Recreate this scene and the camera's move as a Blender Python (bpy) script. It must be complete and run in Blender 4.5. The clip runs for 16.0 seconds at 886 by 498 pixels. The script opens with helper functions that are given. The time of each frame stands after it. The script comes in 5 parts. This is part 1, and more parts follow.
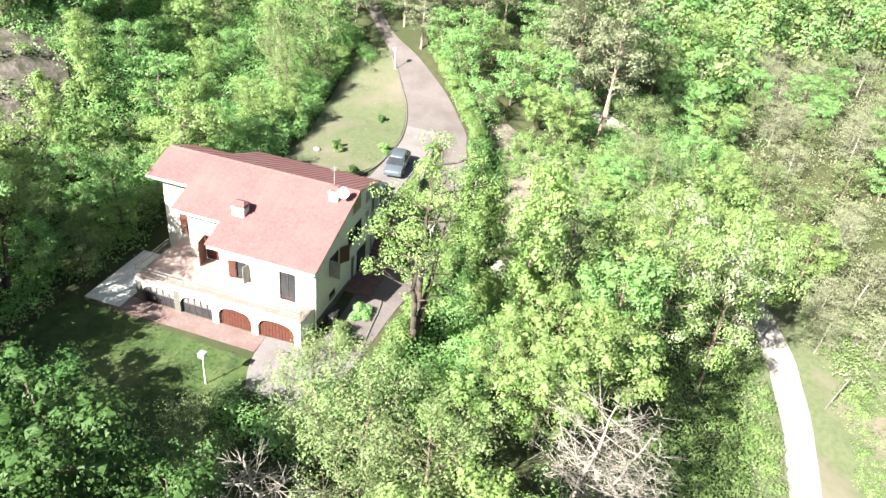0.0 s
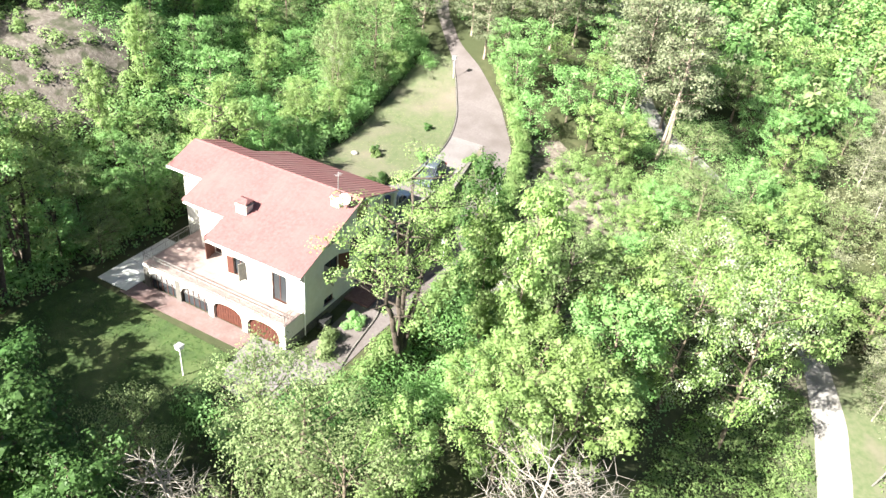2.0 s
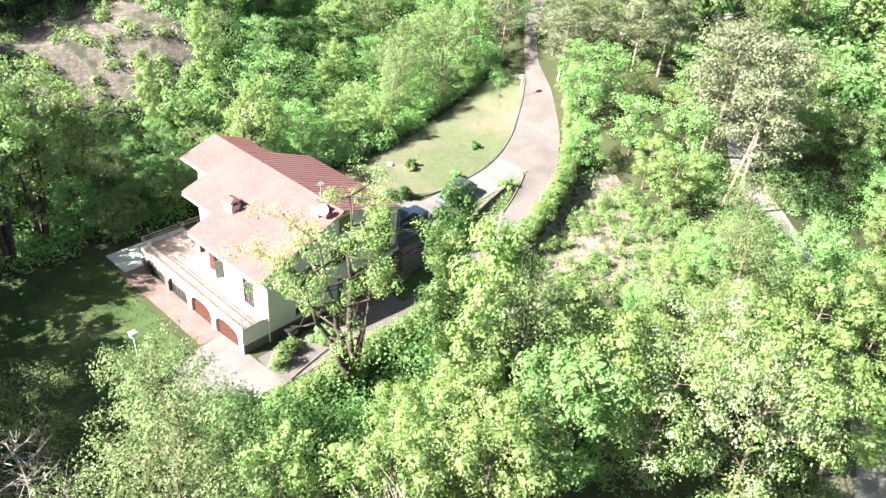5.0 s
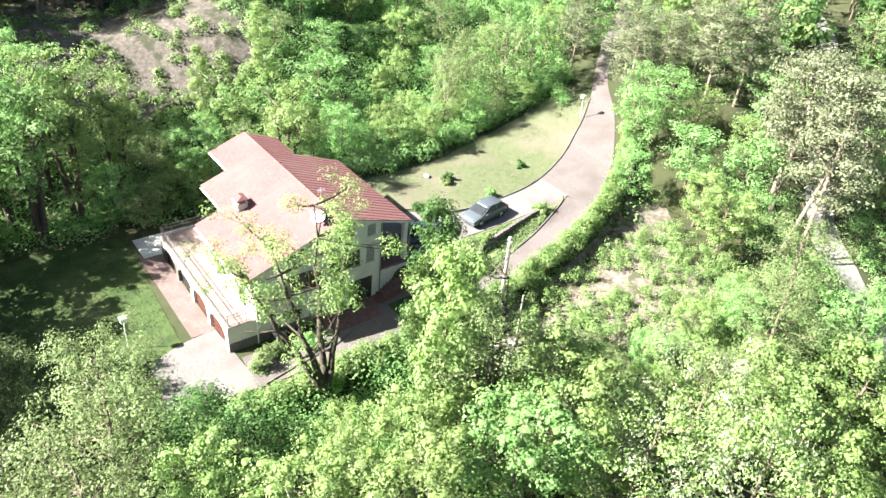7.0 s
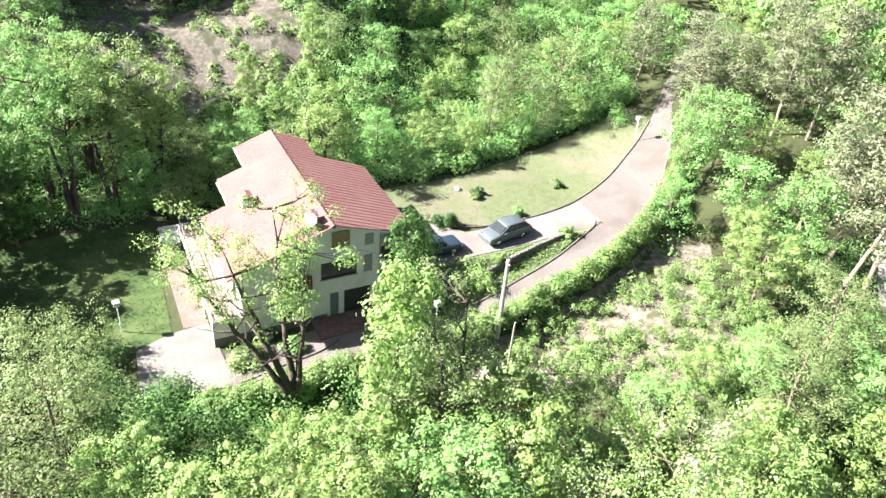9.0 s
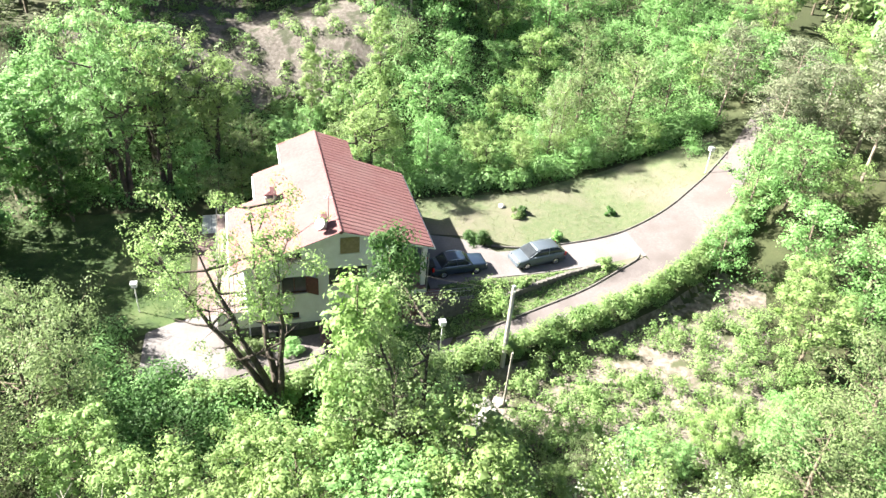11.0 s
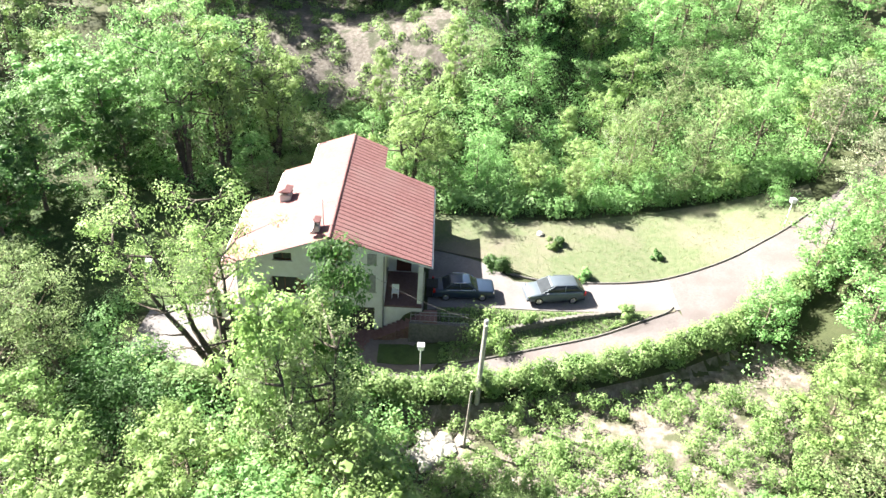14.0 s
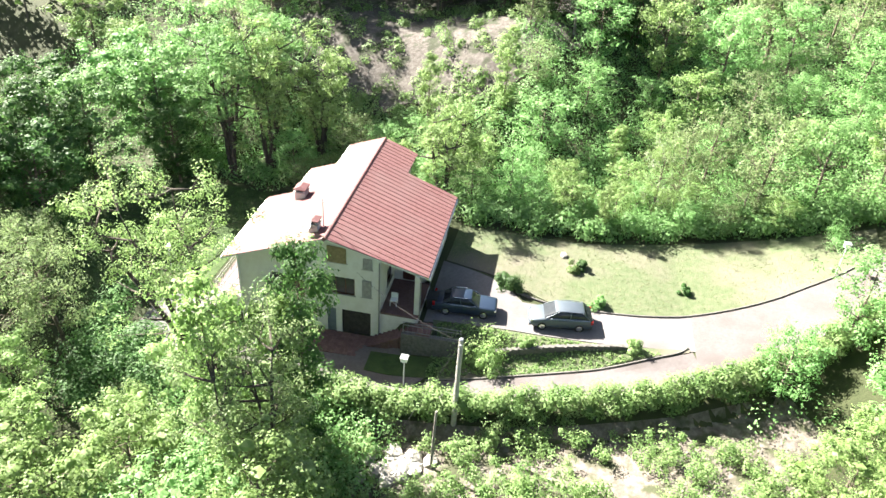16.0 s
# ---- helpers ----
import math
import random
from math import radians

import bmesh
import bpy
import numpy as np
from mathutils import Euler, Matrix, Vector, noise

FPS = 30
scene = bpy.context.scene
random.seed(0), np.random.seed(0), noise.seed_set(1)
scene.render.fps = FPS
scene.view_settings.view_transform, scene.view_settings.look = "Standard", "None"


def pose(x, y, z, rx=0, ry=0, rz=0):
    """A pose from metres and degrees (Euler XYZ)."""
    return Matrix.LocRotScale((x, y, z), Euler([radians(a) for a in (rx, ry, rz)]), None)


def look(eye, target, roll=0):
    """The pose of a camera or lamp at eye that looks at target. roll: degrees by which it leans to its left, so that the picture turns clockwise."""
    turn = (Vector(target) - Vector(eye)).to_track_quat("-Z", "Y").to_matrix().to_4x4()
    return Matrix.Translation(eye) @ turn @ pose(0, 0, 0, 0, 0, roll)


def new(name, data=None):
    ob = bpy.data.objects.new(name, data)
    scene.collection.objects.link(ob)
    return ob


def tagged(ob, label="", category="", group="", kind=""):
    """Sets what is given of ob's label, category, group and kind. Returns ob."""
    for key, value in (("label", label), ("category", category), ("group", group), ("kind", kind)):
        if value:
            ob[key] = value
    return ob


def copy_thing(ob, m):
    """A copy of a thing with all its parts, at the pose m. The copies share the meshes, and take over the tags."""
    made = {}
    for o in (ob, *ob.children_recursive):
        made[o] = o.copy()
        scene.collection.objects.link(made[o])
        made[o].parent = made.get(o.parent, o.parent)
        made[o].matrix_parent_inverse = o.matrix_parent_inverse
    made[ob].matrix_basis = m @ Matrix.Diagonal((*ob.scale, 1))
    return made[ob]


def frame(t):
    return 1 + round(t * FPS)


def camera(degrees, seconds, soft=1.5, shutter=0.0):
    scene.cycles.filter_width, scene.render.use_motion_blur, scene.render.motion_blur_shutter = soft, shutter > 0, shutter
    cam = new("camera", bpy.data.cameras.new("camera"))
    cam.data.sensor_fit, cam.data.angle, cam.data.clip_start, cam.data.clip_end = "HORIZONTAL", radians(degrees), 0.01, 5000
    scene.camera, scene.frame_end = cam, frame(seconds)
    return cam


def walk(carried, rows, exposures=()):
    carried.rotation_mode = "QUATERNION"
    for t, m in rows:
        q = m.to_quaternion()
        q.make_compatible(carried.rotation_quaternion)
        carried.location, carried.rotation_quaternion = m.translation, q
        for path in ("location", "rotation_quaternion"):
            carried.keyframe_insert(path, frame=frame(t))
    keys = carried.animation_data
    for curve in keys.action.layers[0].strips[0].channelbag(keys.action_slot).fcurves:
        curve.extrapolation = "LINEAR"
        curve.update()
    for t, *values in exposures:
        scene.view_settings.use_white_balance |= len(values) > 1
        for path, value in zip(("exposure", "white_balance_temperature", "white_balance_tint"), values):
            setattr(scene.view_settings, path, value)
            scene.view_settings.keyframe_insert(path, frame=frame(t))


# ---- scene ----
cam = camera(63.0, 16.0)
METRES, EYE, TILT, LEAN, TURN = 64.0, 33.35, -33.0, -5.2, 18.1
ROWS = [
    (0.0, 0.0, 0.0, 0.0, 0.0, 0.0, -0.0),
    (0.5, 0.0303, 0.0082, 0.0032, 2.34, 0.16, -1.51),
    (1.0, 0.0603, 0.017, 0.0063, 4.49, 0.25, -2.9),
    (1.5, 0.0898, 0.0265, 0.01, 6.6, 0.26, -4.26),
    (2.0, 0.1194, 0.037, 0.015, 8.65, 0.23, -5.5),
    (2.5, 0.1484, 0.049, 0.0201, 10.55, 0.2, -6.68),
    (3.0, 0.1767, 0.0618, 0.026, 12.52, 0.1, -7.9),
    (3.5, 0.205, 0.076, 0.0327, 14.57, -0.01, -9.17),
    (4.0, 0.2328, 0.0911, 0.0405, 16.51, -0.19, -10.36),
    (6.5, 0.3586, 0.1847, 0.0901, 27.86, -1.86, -17.2),
    (7.0, 0.3802, 0.2058, 0.1011, 30.38, -2.43, -18.63),
    (7.5, 0.4007, 0.2274, 0.1123, 33.16, -3.11, -20.13),
    (8.0, 0.4197, 0.2494, 0.1242, 35.77, -3.84, -21.48),
    (8.5, 0.4376, 0.273, 0.1369, 38.19, -4.58, -22.65),
    (9.0, 0.4547, 0.2972, 0.1503, 40.1, -5.16, -23.53),
    (11.5, 0.5163, 0.4185, 0.2211, 54.57, -10.74, -29.42),
    (12.0, 0.525, 0.4436, 0.2365, 57.09, -11.86, -30.22),
    (12.5, 0.5327, 0.4688, 0.2517, 59.94, -13.13, -31.11),
    (13.0, 0.5387, 0.4939, 0.267, 62.9, -14.52, -31.92),
    (13.5, 0.5438, 0.519, 0.2831, 65.83, -15.97, -32.65),
    (14.0, 0.5474, 0.5444, 0.2979, 68.46, -17.23, -33.21),
    (14.5, 0.55, 0.5694, 0.3125, 71.51, -18.72, -33.85),
    (15.0, 0.5513, 0.594, 0.3271, 74.46, -20.2, -34.42),
    (15.5, 0.5515, 0.6193, 0.3424, 77.38, -21.71, -34.84),
    (16.0, 0.5511, 0.6441, 0.3576, 80.56, -23.33, -35.31),
]
EXPOSURES = ((0.0, 2.65), (4.0, 2.83), (9.0, 2.92), (16.0, 3.09))
walk(cam, [(t, pose(17.79, -35.55, EYE, TILT, LEAN, TURN) @ pose(METRES * x, METRES * y, METRES * z, 90 + pitch, roll, yaw)) for t, x, y, z, yaw, pitch, roll in ROWS], EXPOSURES)

# ---- light ----
SUN_EL, SUN_AZ = radians(38), math.atan2(-0.45, -0.89)
world = bpy.data.worlds.new("sky")
scene.world = world
world.use_nodes = True
sky = world.node_tree.nodes.new("ShaderNodeTexSky")
sky.sky_type, sky.sun_disc, sky.sun_elevation, sky.sun_rotation = "NISHITA", False, SUN_EL, SUN_AZ % (2 * math.pi)
sky.dust_density = 3.0
world.node_tree.links.new(sky.outputs[0], world.node_tree.nodes["Background"].inputs[0])
world.node_tree.nodes["Background"].inputs[1].default_value = 0.030
sun = new("sun", bpy.data.lights.new("sun", "SUN"))
sun.data.energy, sun.data.angle, sun.data.color = 5.0, radians(0.5), (1.0, 0.95, 0.86)
to_sun = Vector((math.sin(SUN_AZ) * math.cos(SUN_EL), math.cos(SUN_AZ) * math.cos(SUN_EL), math.sin(SUN_EL)))
sun.matrix_world = look(to_sun * 150, (0, 0, 0))


# ---- materials ----
def material(name, stops, scale=3.0, rough=0.8, metal=0.0, bump=0.0, bump_scale=20.0, detail=6.0, patch=None, objects=0.0, islands=0.0, translucent=0.0, spec=0.4, coat=0.0):
    """A surface with noise between colour stops [(pos, rgb)], wider patches, bump and spread by object or island."""
    m = bpy.data.materials.new(name)
    m.use_nodes = True
    n, l = m.node_tree.nodes, m.node_tree.links
    bsdf = n["Principled BSDF"]
    co = n.new("ShaderNodeTexCoord")
    nz = n.new("ShaderNodeTexNoise")
    nz.inputs["Scale"].default_value, nz.inputs["Detail"].default_value, nz.inputs["Roughness"].default_value = scale, detail, 0.62
    l.new(co.outputs["Object"], nz.inputs["Vector"])
    ramp = n.new("ShaderNodeValToRGB")
    el = ramp.color_ramp.elements
    while len(el) < len(stops):
        el.new(0.5)
    for e, (p, c) in zip(el, stops):
        e.position, e.color = p, (*c, 1)
    l.new(nz.outputs["Fac"], ramp.inputs["Fac"])
    col = ramp.outputs["Color"]
    if patch:
        pn = n.new("ShaderNodeTexNoise")
        pn.inputs["Scale"].default_value, pn.inputs["Detail"].default_value = patch[0], 4.0
        l.new(co.outputs["Object"], pn.inputs["Vector"])
        pr = n.new("ShaderNodeValToRGB")
        pr.color_ramp.elements[0].position, pr.color_ramp.elements[1].position = patch[2], patch[3]
        l.new(pn.outputs["Fac"], pr.inputs["Fac"])
        mx = n.new("ShaderNodeMix")
        mx.data_type = "RGBA"
        l.new(pr.outputs["Color"], mx.inputs["Factor"])
        l.new(col, mx.inputs["A"])
        mx.inputs["B"].default_value = (*patch[1], 1)
        col = mx.outputs["Result"]
    for amount, node, out in ((objects, "ShaderNodeObjectInfo", "Random"), (islands, "ShaderNodeNewGeometry", "Random Per Island")):
        if amount:
            src = n.new(node)
            hsv = n.new("ShaderNodeHueSaturation")
            for key, gain, base in (("Value", amount * 2.0, 1 - amount), ("Hue", amount * 0.06, 0.5 - amount * 0.03)):
                ma = n.new("ShaderNodeMath")
                ma.operation = "MULTIPLY_ADD"
                l.new(src.outputs[out], ma.inputs[0])
                ma.inputs[1].default_value, ma.inputs[2].default_value = gain, base
                l.new(ma.outputs[0], hsv.inputs[key])
            l.new(col, hsv.inputs["Color"])
            col = hsv.outputs["Color"]
    l.new(col, bsdf.inputs["Base Color"])
    bsdf.inputs["Roughness"].default_value, bsdf.inputs["Metallic"].default_value = rough, metal
    bsdf.inputs["Specular IOR Level"].default_value, bsdf.inputs["Coat Weight"].default_value = spec, coat
    if bump:
        bn = n.new("ShaderNodeTexNoise")
        bn.inputs["Scale"].default_value, bn.inputs["Detail"].default_value = bump_scale, 5.0
        l.new(co.outputs["Object"], bn.inputs["Vector"])
        bp = n.new("ShaderNodeBump")
        bp.inputs["Strength"].default_value, bp.inputs["Distance"].default_value = bump, 0.05
        l.new(bn.outputs["Fac"], bp.inputs["Height"])
        l.new(bp.outputs["Normal"], bsdf.inputs["Normal"])
    if translucent:
        tr = n.new("ShaderNodeBsdfTranslucent")
        l.new(col, tr.inputs["Color"])
        mix = n.new("ShaderNodeMixShader")
        mix.inputs[0].default_value = translucent
        l.new(bsdf.outputs[0], mix.inputs[1])
        l.new(tr.outputs[0], mix.inputs[2])
        l.new(mix.outputs[0], n["Material Output"].inputs["Surface"])
    return m


def leaf(name, dark, light, objects=0.22, islands=0.05, translucent=0.52):
    return material(name, [(0.32, dark), (0.66, light)], scale=0.8, detail=3.0, rough=0.55, objects=objects, islands=islands, translucent=translucent, spec=0.3)


M_GRASS = material("woodland_floor", [(0.25, (0.017, 0.022, 0.008)), (0.5, (0.034, 0.040, 0.014)), (0.8, (0.058, 0.056, 0.028))], 0.9, 0.95, bump=0.8, bump_scale=9, patch=(0.06, (0.026, 0.034, 0.011), 0.42, 0.62))
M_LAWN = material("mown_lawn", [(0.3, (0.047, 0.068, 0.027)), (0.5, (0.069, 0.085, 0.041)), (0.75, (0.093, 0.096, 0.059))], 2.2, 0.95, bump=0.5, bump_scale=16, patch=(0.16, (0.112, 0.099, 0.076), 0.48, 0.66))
# Tree shade is put into this lawn's dark green; paler patches mottle it.
M_SHADYLAWN = material("shade_toned_lawn", [(0.3, (0.016, 0.034, 0.008)), (0.55, (0.034, 0.061, 0.014)), (0.8, (0.056, 0.080, 0.024))], 1.1, 0.95, bump=0.9, bump_scale=12, patch=(0.3, (0.068, 0.090, 0.032), 0.5, 0.68))
M_SOIL = material("bare_soil", [(0.3, (0.066, 0.055, 0.044)), (0.5, (0.117, 0.100, 0.084)), (0.7, (0.179, 0.160, 0.140))], 2.6, 0.95, bump=1.0, bump_scale=6, patch=(0.7, (0.043, 0.048, 0.023), 0.5, 0.62))
M_SLOPE = material("dark_eroded_soil", [(0.3, (0.050, 0.041, 0.035)), (0.5, (0.086, 0.075, 0.065)), (0.7, (0.132, 0.120, 0.108))], 2.6, 0.95, bump=1.0, bump_scale=6, patch=(0.7, (0.032, 0.037, 0.019), 0.5, 0.62))
M_DRIVE = material("worn_pinkish_paving", [(0.3, (0.083, 0.071, 0.070)), (0.6, (0.105, 0.093, 0.092)), (0.85, (0.131, 0.120, 0.120))], 5.0, 0.9, bump=0.25, bump_scale=60, patch=(0.35, (0.074, 0.063, 0.060), 0.46, 0.7))
M_YARD = material("pale_worn_concrete", [(0.3, (0.109, 0.099, 0.099)), (0.6, (0.139, 0.130, 0.131)), (0.85, (0.172, 0.167, 0.169))], 5.0, 0.9, bump=0.25, bump_scale=60, patch=(0.35, (0.098, 0.086, 0.084), 0.46, 0.7))
M_TRACK = material("white_gravel", [(0.3, (0.160, 0.156, 0.148)), (0.6, (0.224, 0.218, 0.208)), (0.8, (0.264, 0.260, 0.248))], 4.0, 0.95, bump=0.6, bump_scale=40, patch=(0.5, (0.160, 0.148, 0.124), 0.5, 0.75))
M_KERB = material("weathered_concrete", [(0.3, (0.068, 0.064, 0.058)), (0.7, (0.136, 0.128, 0.118))], 5, 0.9, bump=0.4, bump_scale=30)
M_CONC = material("pale_concrete", [(0.3, (0.286, 0.272, 0.245)), (0.7, (0.374, 0.361, 0.333))], 4, 0.9, bump=0.3, bump_scale=30)
M_WALL = material("white_plaster", [(0.3, (0.496, 0.475, 0.427)), (0.6, (0.551, 0.537, 0.496)), (0.8, (0.571, 0.557, 0.530))], 2.5, 0.9, bump=0.25, bump_scale=50, patch=(0.4, (0.454, 0.427, 0.372), 0.55, 0.8))
M_ROOF = material("terracotta_roof", [(0.3, (0.126, 0.056, 0.055)), (0.55, (0.154, 0.074, 0.074)), (0.8, (0.178, 0.099, 0.097))], 4.0, 0.78, bump=0.3, bump_scale=25, patch=(0.35, (0.154, 0.086, 0.084), 0.45, 0.75), objects=0.025, spec=0.24)
M_WOOD = material("red_brown_wood", [(0.3, (0.043, 0.013, 0.009)), (0.6, (0.082, 0.027, 0.018)), (0.8, (0.108, 0.040, 0.025))], 6, 0.6, bump=0.2, bump_scale=40)
M_OLIVE = material("olive_brown_shutter", [(0.3, (0.13, 0.10, 0.045)), (0.7, (0.24, 0.18, 0.09))], 6, 0.6, bump=0.2, bump_scale=40)
M_GREYSH = material("grey_shutter", [(0.3, (0.15, 0.145, 0.13)), (0.7, (0.26, 0.25, 0.23))], 6, 0.6)
# Near-black colour that stands in for the shade of unlit rooms.
M_DARK = material("interior_shade_tone", [(0.3, (0.02, 0.017, 0.015)), (0.7, (0.05, 0.042, 0.036))], 3, 0.9)
M_STEELDOOR = material("blue_grey_door", [(0.3, (0.09, 0.11, 0.13)), (0.7, (0.13, 0.155, 0.18))], 3, 0.5)
M_GLASS = material("dark_window_glass", [(0.3, (0.02, 0.024, 0.028)), (0.7, (0.035, 0.04, 0.045))], 2, 0.12, spec=0.35)
M_BRICK = material("red_brick_paving", [(0.3, (0.095, 0.050, 0.044)), (0.6, (0.129, 0.073, 0.067)), (0.8, (0.162, 0.107, 0.102))], 5, 0.85, bump=0.3, bump_scale=40, objects=0.15)
# Pinkish brick; sun dapples are coloured in as pale tone with darker patches.
M_WALK = material("dappled_pinkish_brick", [(0.3, (0.105, 0.072, 0.068)), (0.6, (0.140, 0.104, 0.100)), (0.8, (0.180, 0.145, 0.141))], 5, 0.85, bump=0.3, bump_scale=40, patch=(0.9, (0.115, 0.075, 0.070), 0.45, 0.65))
M_TERRACE = material("pinkish_terrace_tile", [(0.3, (0.176, 0.132, 0.122)), (0.6, (0.215, 0.166, 0.157)), (0.8, (0.244, 0.200, 0.193))], 3, 0.75, bump=0.1, bump_scale=40, objects=0.06)
M_SLAB = material("white_paving_slab", [(0.3, (0.390, 0.401, 0.396)), (0.7, (0.493, 0.505, 0.499))], 3, 0.8, objects=0.06)
M_STONE = material("limestone", [(0.3, (0.193, 0.179, 0.159)), (0.6, (0.290, 0.276, 0.248)), (0.8, (0.373, 0.359, 0.331))], 3, 0.9, bump=1.0, bump_scale=6, objects=0.15, islands=0.15)
M_IRON = material("grey_painted_iron", [(0.3, (0.16, 0.16, 0.155)), (0.7, (0.25, 0.25, 0.24))], 8, 0.5, metal=0.4)
M_GALV = material("galvanised_steel", [(0.3, (0.38, 0.39, 0.40)), (0.7, (0.52, 0.53, 0.54))], 8, 0.45, metal=0.7)
M_WHITEP = material("white_enamel", [(0.3, (0.663, 0.663, 0.654)), (0.7, (0.714, 0.714, 0.705))], 4, 0.4)
M_BARK = material("grey_brown_bark", [(0.3, (0.07, 0.055, 0.04)), (0.6, (0.14, 0.115, 0.085)), (0.8, (0.21, 0.18, 0.14))], 7, 0.95, bump=1.0, bump_scale=18)
M_DARKBARK = material("dark_bark", [(0.3, (0.035, 0.028, 0.022)), (0.7, (0.085, 0.07, 0.055))], 7, 0.95, bump=1.0, bump_scale=18)
M_DEAD = material("bleached_dead_wood", [(0.3, (0.176, 0.157, 0.135)), (0.6, (0.257, 0.239, 0.211)), (0.8, (0.316, 0.298, 0.269))], 6, 0.9, bump=0.6, bump_scale=20)
M_PINEBARK = material("pale_pine_bark", [(0.3, (0.132, 0.102, 0.078)), (0.6, (0.228, 0.192, 0.156)), (0.8, (0.288, 0.252, 0.216))], 5, 0.95, bump=0.8, bump_scale=14)
M_OAK = leaf("yellow_green_leaves", (0.153, 0.249, 0.062), (0.301, 0.422, 0.172), 0.16)
M_MID = leaf("fresh_green_leaves", (0.121, 0.262, 0.068), (0.275, 0.461, 0.187), 0.16)
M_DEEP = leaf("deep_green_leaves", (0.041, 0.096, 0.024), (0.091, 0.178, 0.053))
M_OLIVEL = leaf("dusty_pale_leaves", (0.133, 0.191, 0.073), (0.232, 0.303, 0.138), 0.14)
M_BLOOM = leaf("white_blossom", (0.275, 0.331, 0.202), (0.422, 0.459, 0.348), 0.1, 0.2)
M_NEEDLE = leaf("grey_green_needles", (0.085, 0.111, 0.056), (0.170, 0.190, 0.115), 0.15, 0.15, 0.25)
M_SCRUB = leaf("scrub_leaves", (0.110, 0.199, 0.055), (0.247, 0.341, 0.137))
M_GREYL = leaf("grey_olive_leaves", (0.152, 0.172, 0.096), (0.240, 0.260, 0.164), 0.14, 0.15, 0.4)
M_BLADE = leaf("grass_blades", (0.115, 0.149, 0.057), (0.196, 0.213, 0.103), 0.0, 0.2, 0.3)
M_CARGREY = material("grey_metallic_paint", [(0.3, (0.064, 0.081, 0.099)), (0.7, (0.076, 0.092, 0.111))], 2, 0.45, metal=0.2, coat=0.3)
M_CARBLUE = material("dark_blue_paint", [(0.3, (0.012, 0.022, 0.042)), (0.7, (0.017, 0.028, 0.050))], 2, 0.4, metal=0.0, coat=0.25, spec=0.3)
M_RUBBER = material("tyre_rubber", [(0.3, (0.015, 0.015, 0.015)), (0.7, (0.03, 0.03, 0.03))], 8, 0.9)
M_CHROME = material("bright_trim", [(0.3, (0.55, 0.55, 0.56)), (0.7, (0.65, 0.65, 0.66))], 8, 0.25, metal=0.9)
M_TAIL = material("red_lamp_glass", [(0.3, (0.25, 0.01, 0.01)), (0.7, (0.35, 0.015, 0.015))], 8, 0.2)


# ---- building helpers ----
def mesh_of(name, verts, faces, mat, smooth=False):
    me = bpy.data.meshes.new(name)
    me.from_pydata([tuple(v) for v in verts], [], [tuple(f) for f in faces])
    me.materials.append(mat)
    if smooth:
        me.polygons.foreach_set("use_smooth", [True] * len(me.polygons))
    me.update()
    return me


def part(name, bm, mat, parent, label="", smooth=False):
    """Links a bmesh, or a mesh, as one object under its thing."""
    if isinstance(bm, bmesh.types.BMesh):
        me = bpy.data.meshes.new(name)
        bmesh.ops.recalc_face_normals(bm, faces=bm.faces)
        bm.to_mesh(me)
        bm.free()
        me.materials.append(mat)
        if smooth:
            me.polygons.foreach_set("use_smooth", [True] * len(me.polygons))
    else:
        me = bm
    ob = new(name, me)
    ob.parent = parent
    if label:
        ob["label"] = label
    return ob


def thing(name, label, category, group="", kind="", at=(0, 0, 0)):
    ob = new(name)
    ob.location = at
    return tagged(ob, label, category, group, kind)


def box(x0, x1, y0, y1, z0, z1, bm=None, bevel=0.0, turn=None):
    bm = bm or bmesh.new()
    before = set(bm.verts)
    bmesh.ops.create_cube(bm, size=1.0)
    vs = [v for v in bm.verts if v not in before]
    for v in vs:
        v.co = Vector(((x0 + x1) / 2 + v.co.x * (x1 - x0), (y0 + y1) / 2 + v.co.y * (y1 - y0), (z0 + z1) / 2 + v.co.z * (z1 - z0)))
        if turn:
            v.co = turn @ v.co
    if bevel:
        es = {e for v in vs for e in v.link_edges}
        bmesh.ops.bevel(bm, geom=list(es), offset=bevel, segments=2, affect="EDGES", profile=0.6)
    return bm


def prism(points, z0, z1, bm=None):
    """A plan polygon pulled up from z0 to z1; each may be a function of x, y."""
    bm = bm or bmesh.new()
    f0 = z0 if callable(z0) else (lambda x, y: z0)
    f1 = z1 if callable(z1) else (lambda x, y: z1)
    lo = [bm.verts.new((x, y, f0(x, y))) for x, y in points]
    hi = [bm.verts.new((x, y, f1(x, y))) for x, y in points]
    n = len(points)
    bm.faces.new(hi)
    bm.faces.new(lo[::-1])
    for i in range(n):
        bm.faces.new((lo[i], lo[(i + 1) % n], hi[(i + 1) % n], hi[i]))
    return bm


def rod(a, b, r0, r1=None, sides=8, bm=None):
    bm = bm or bmesh.new()
    a, b = Vector(a), Vector(b)
    q = (b - a).to_track_quat("Z", "Y")
    r1 = r0 if r1 is None else r1
    rings = []
    for p, r in ((a, r0), (b, r1)):
        rings.append([bm.verts.new(p + q @ Vector((r * math.cos(t), r * math.sin(t), 0))) for t in [2 * math.pi * k / sides for k in range(sides)]])
    for k in range(sides):
        bm.faces.new((rings[0][k], rings[0][(k + 1) % sides], rings[1][(k + 1) % sides], rings[1][k]))
    bm.faces.new(rings[0][::-1])
    bm.faces.new(rings[1])
    return bm


def smooth_step(v, a, b):
    t = np.clip((np.asarray(v, float) - a) / (b - a), 0, 1)
    return t * t * (3 - 2 * t)


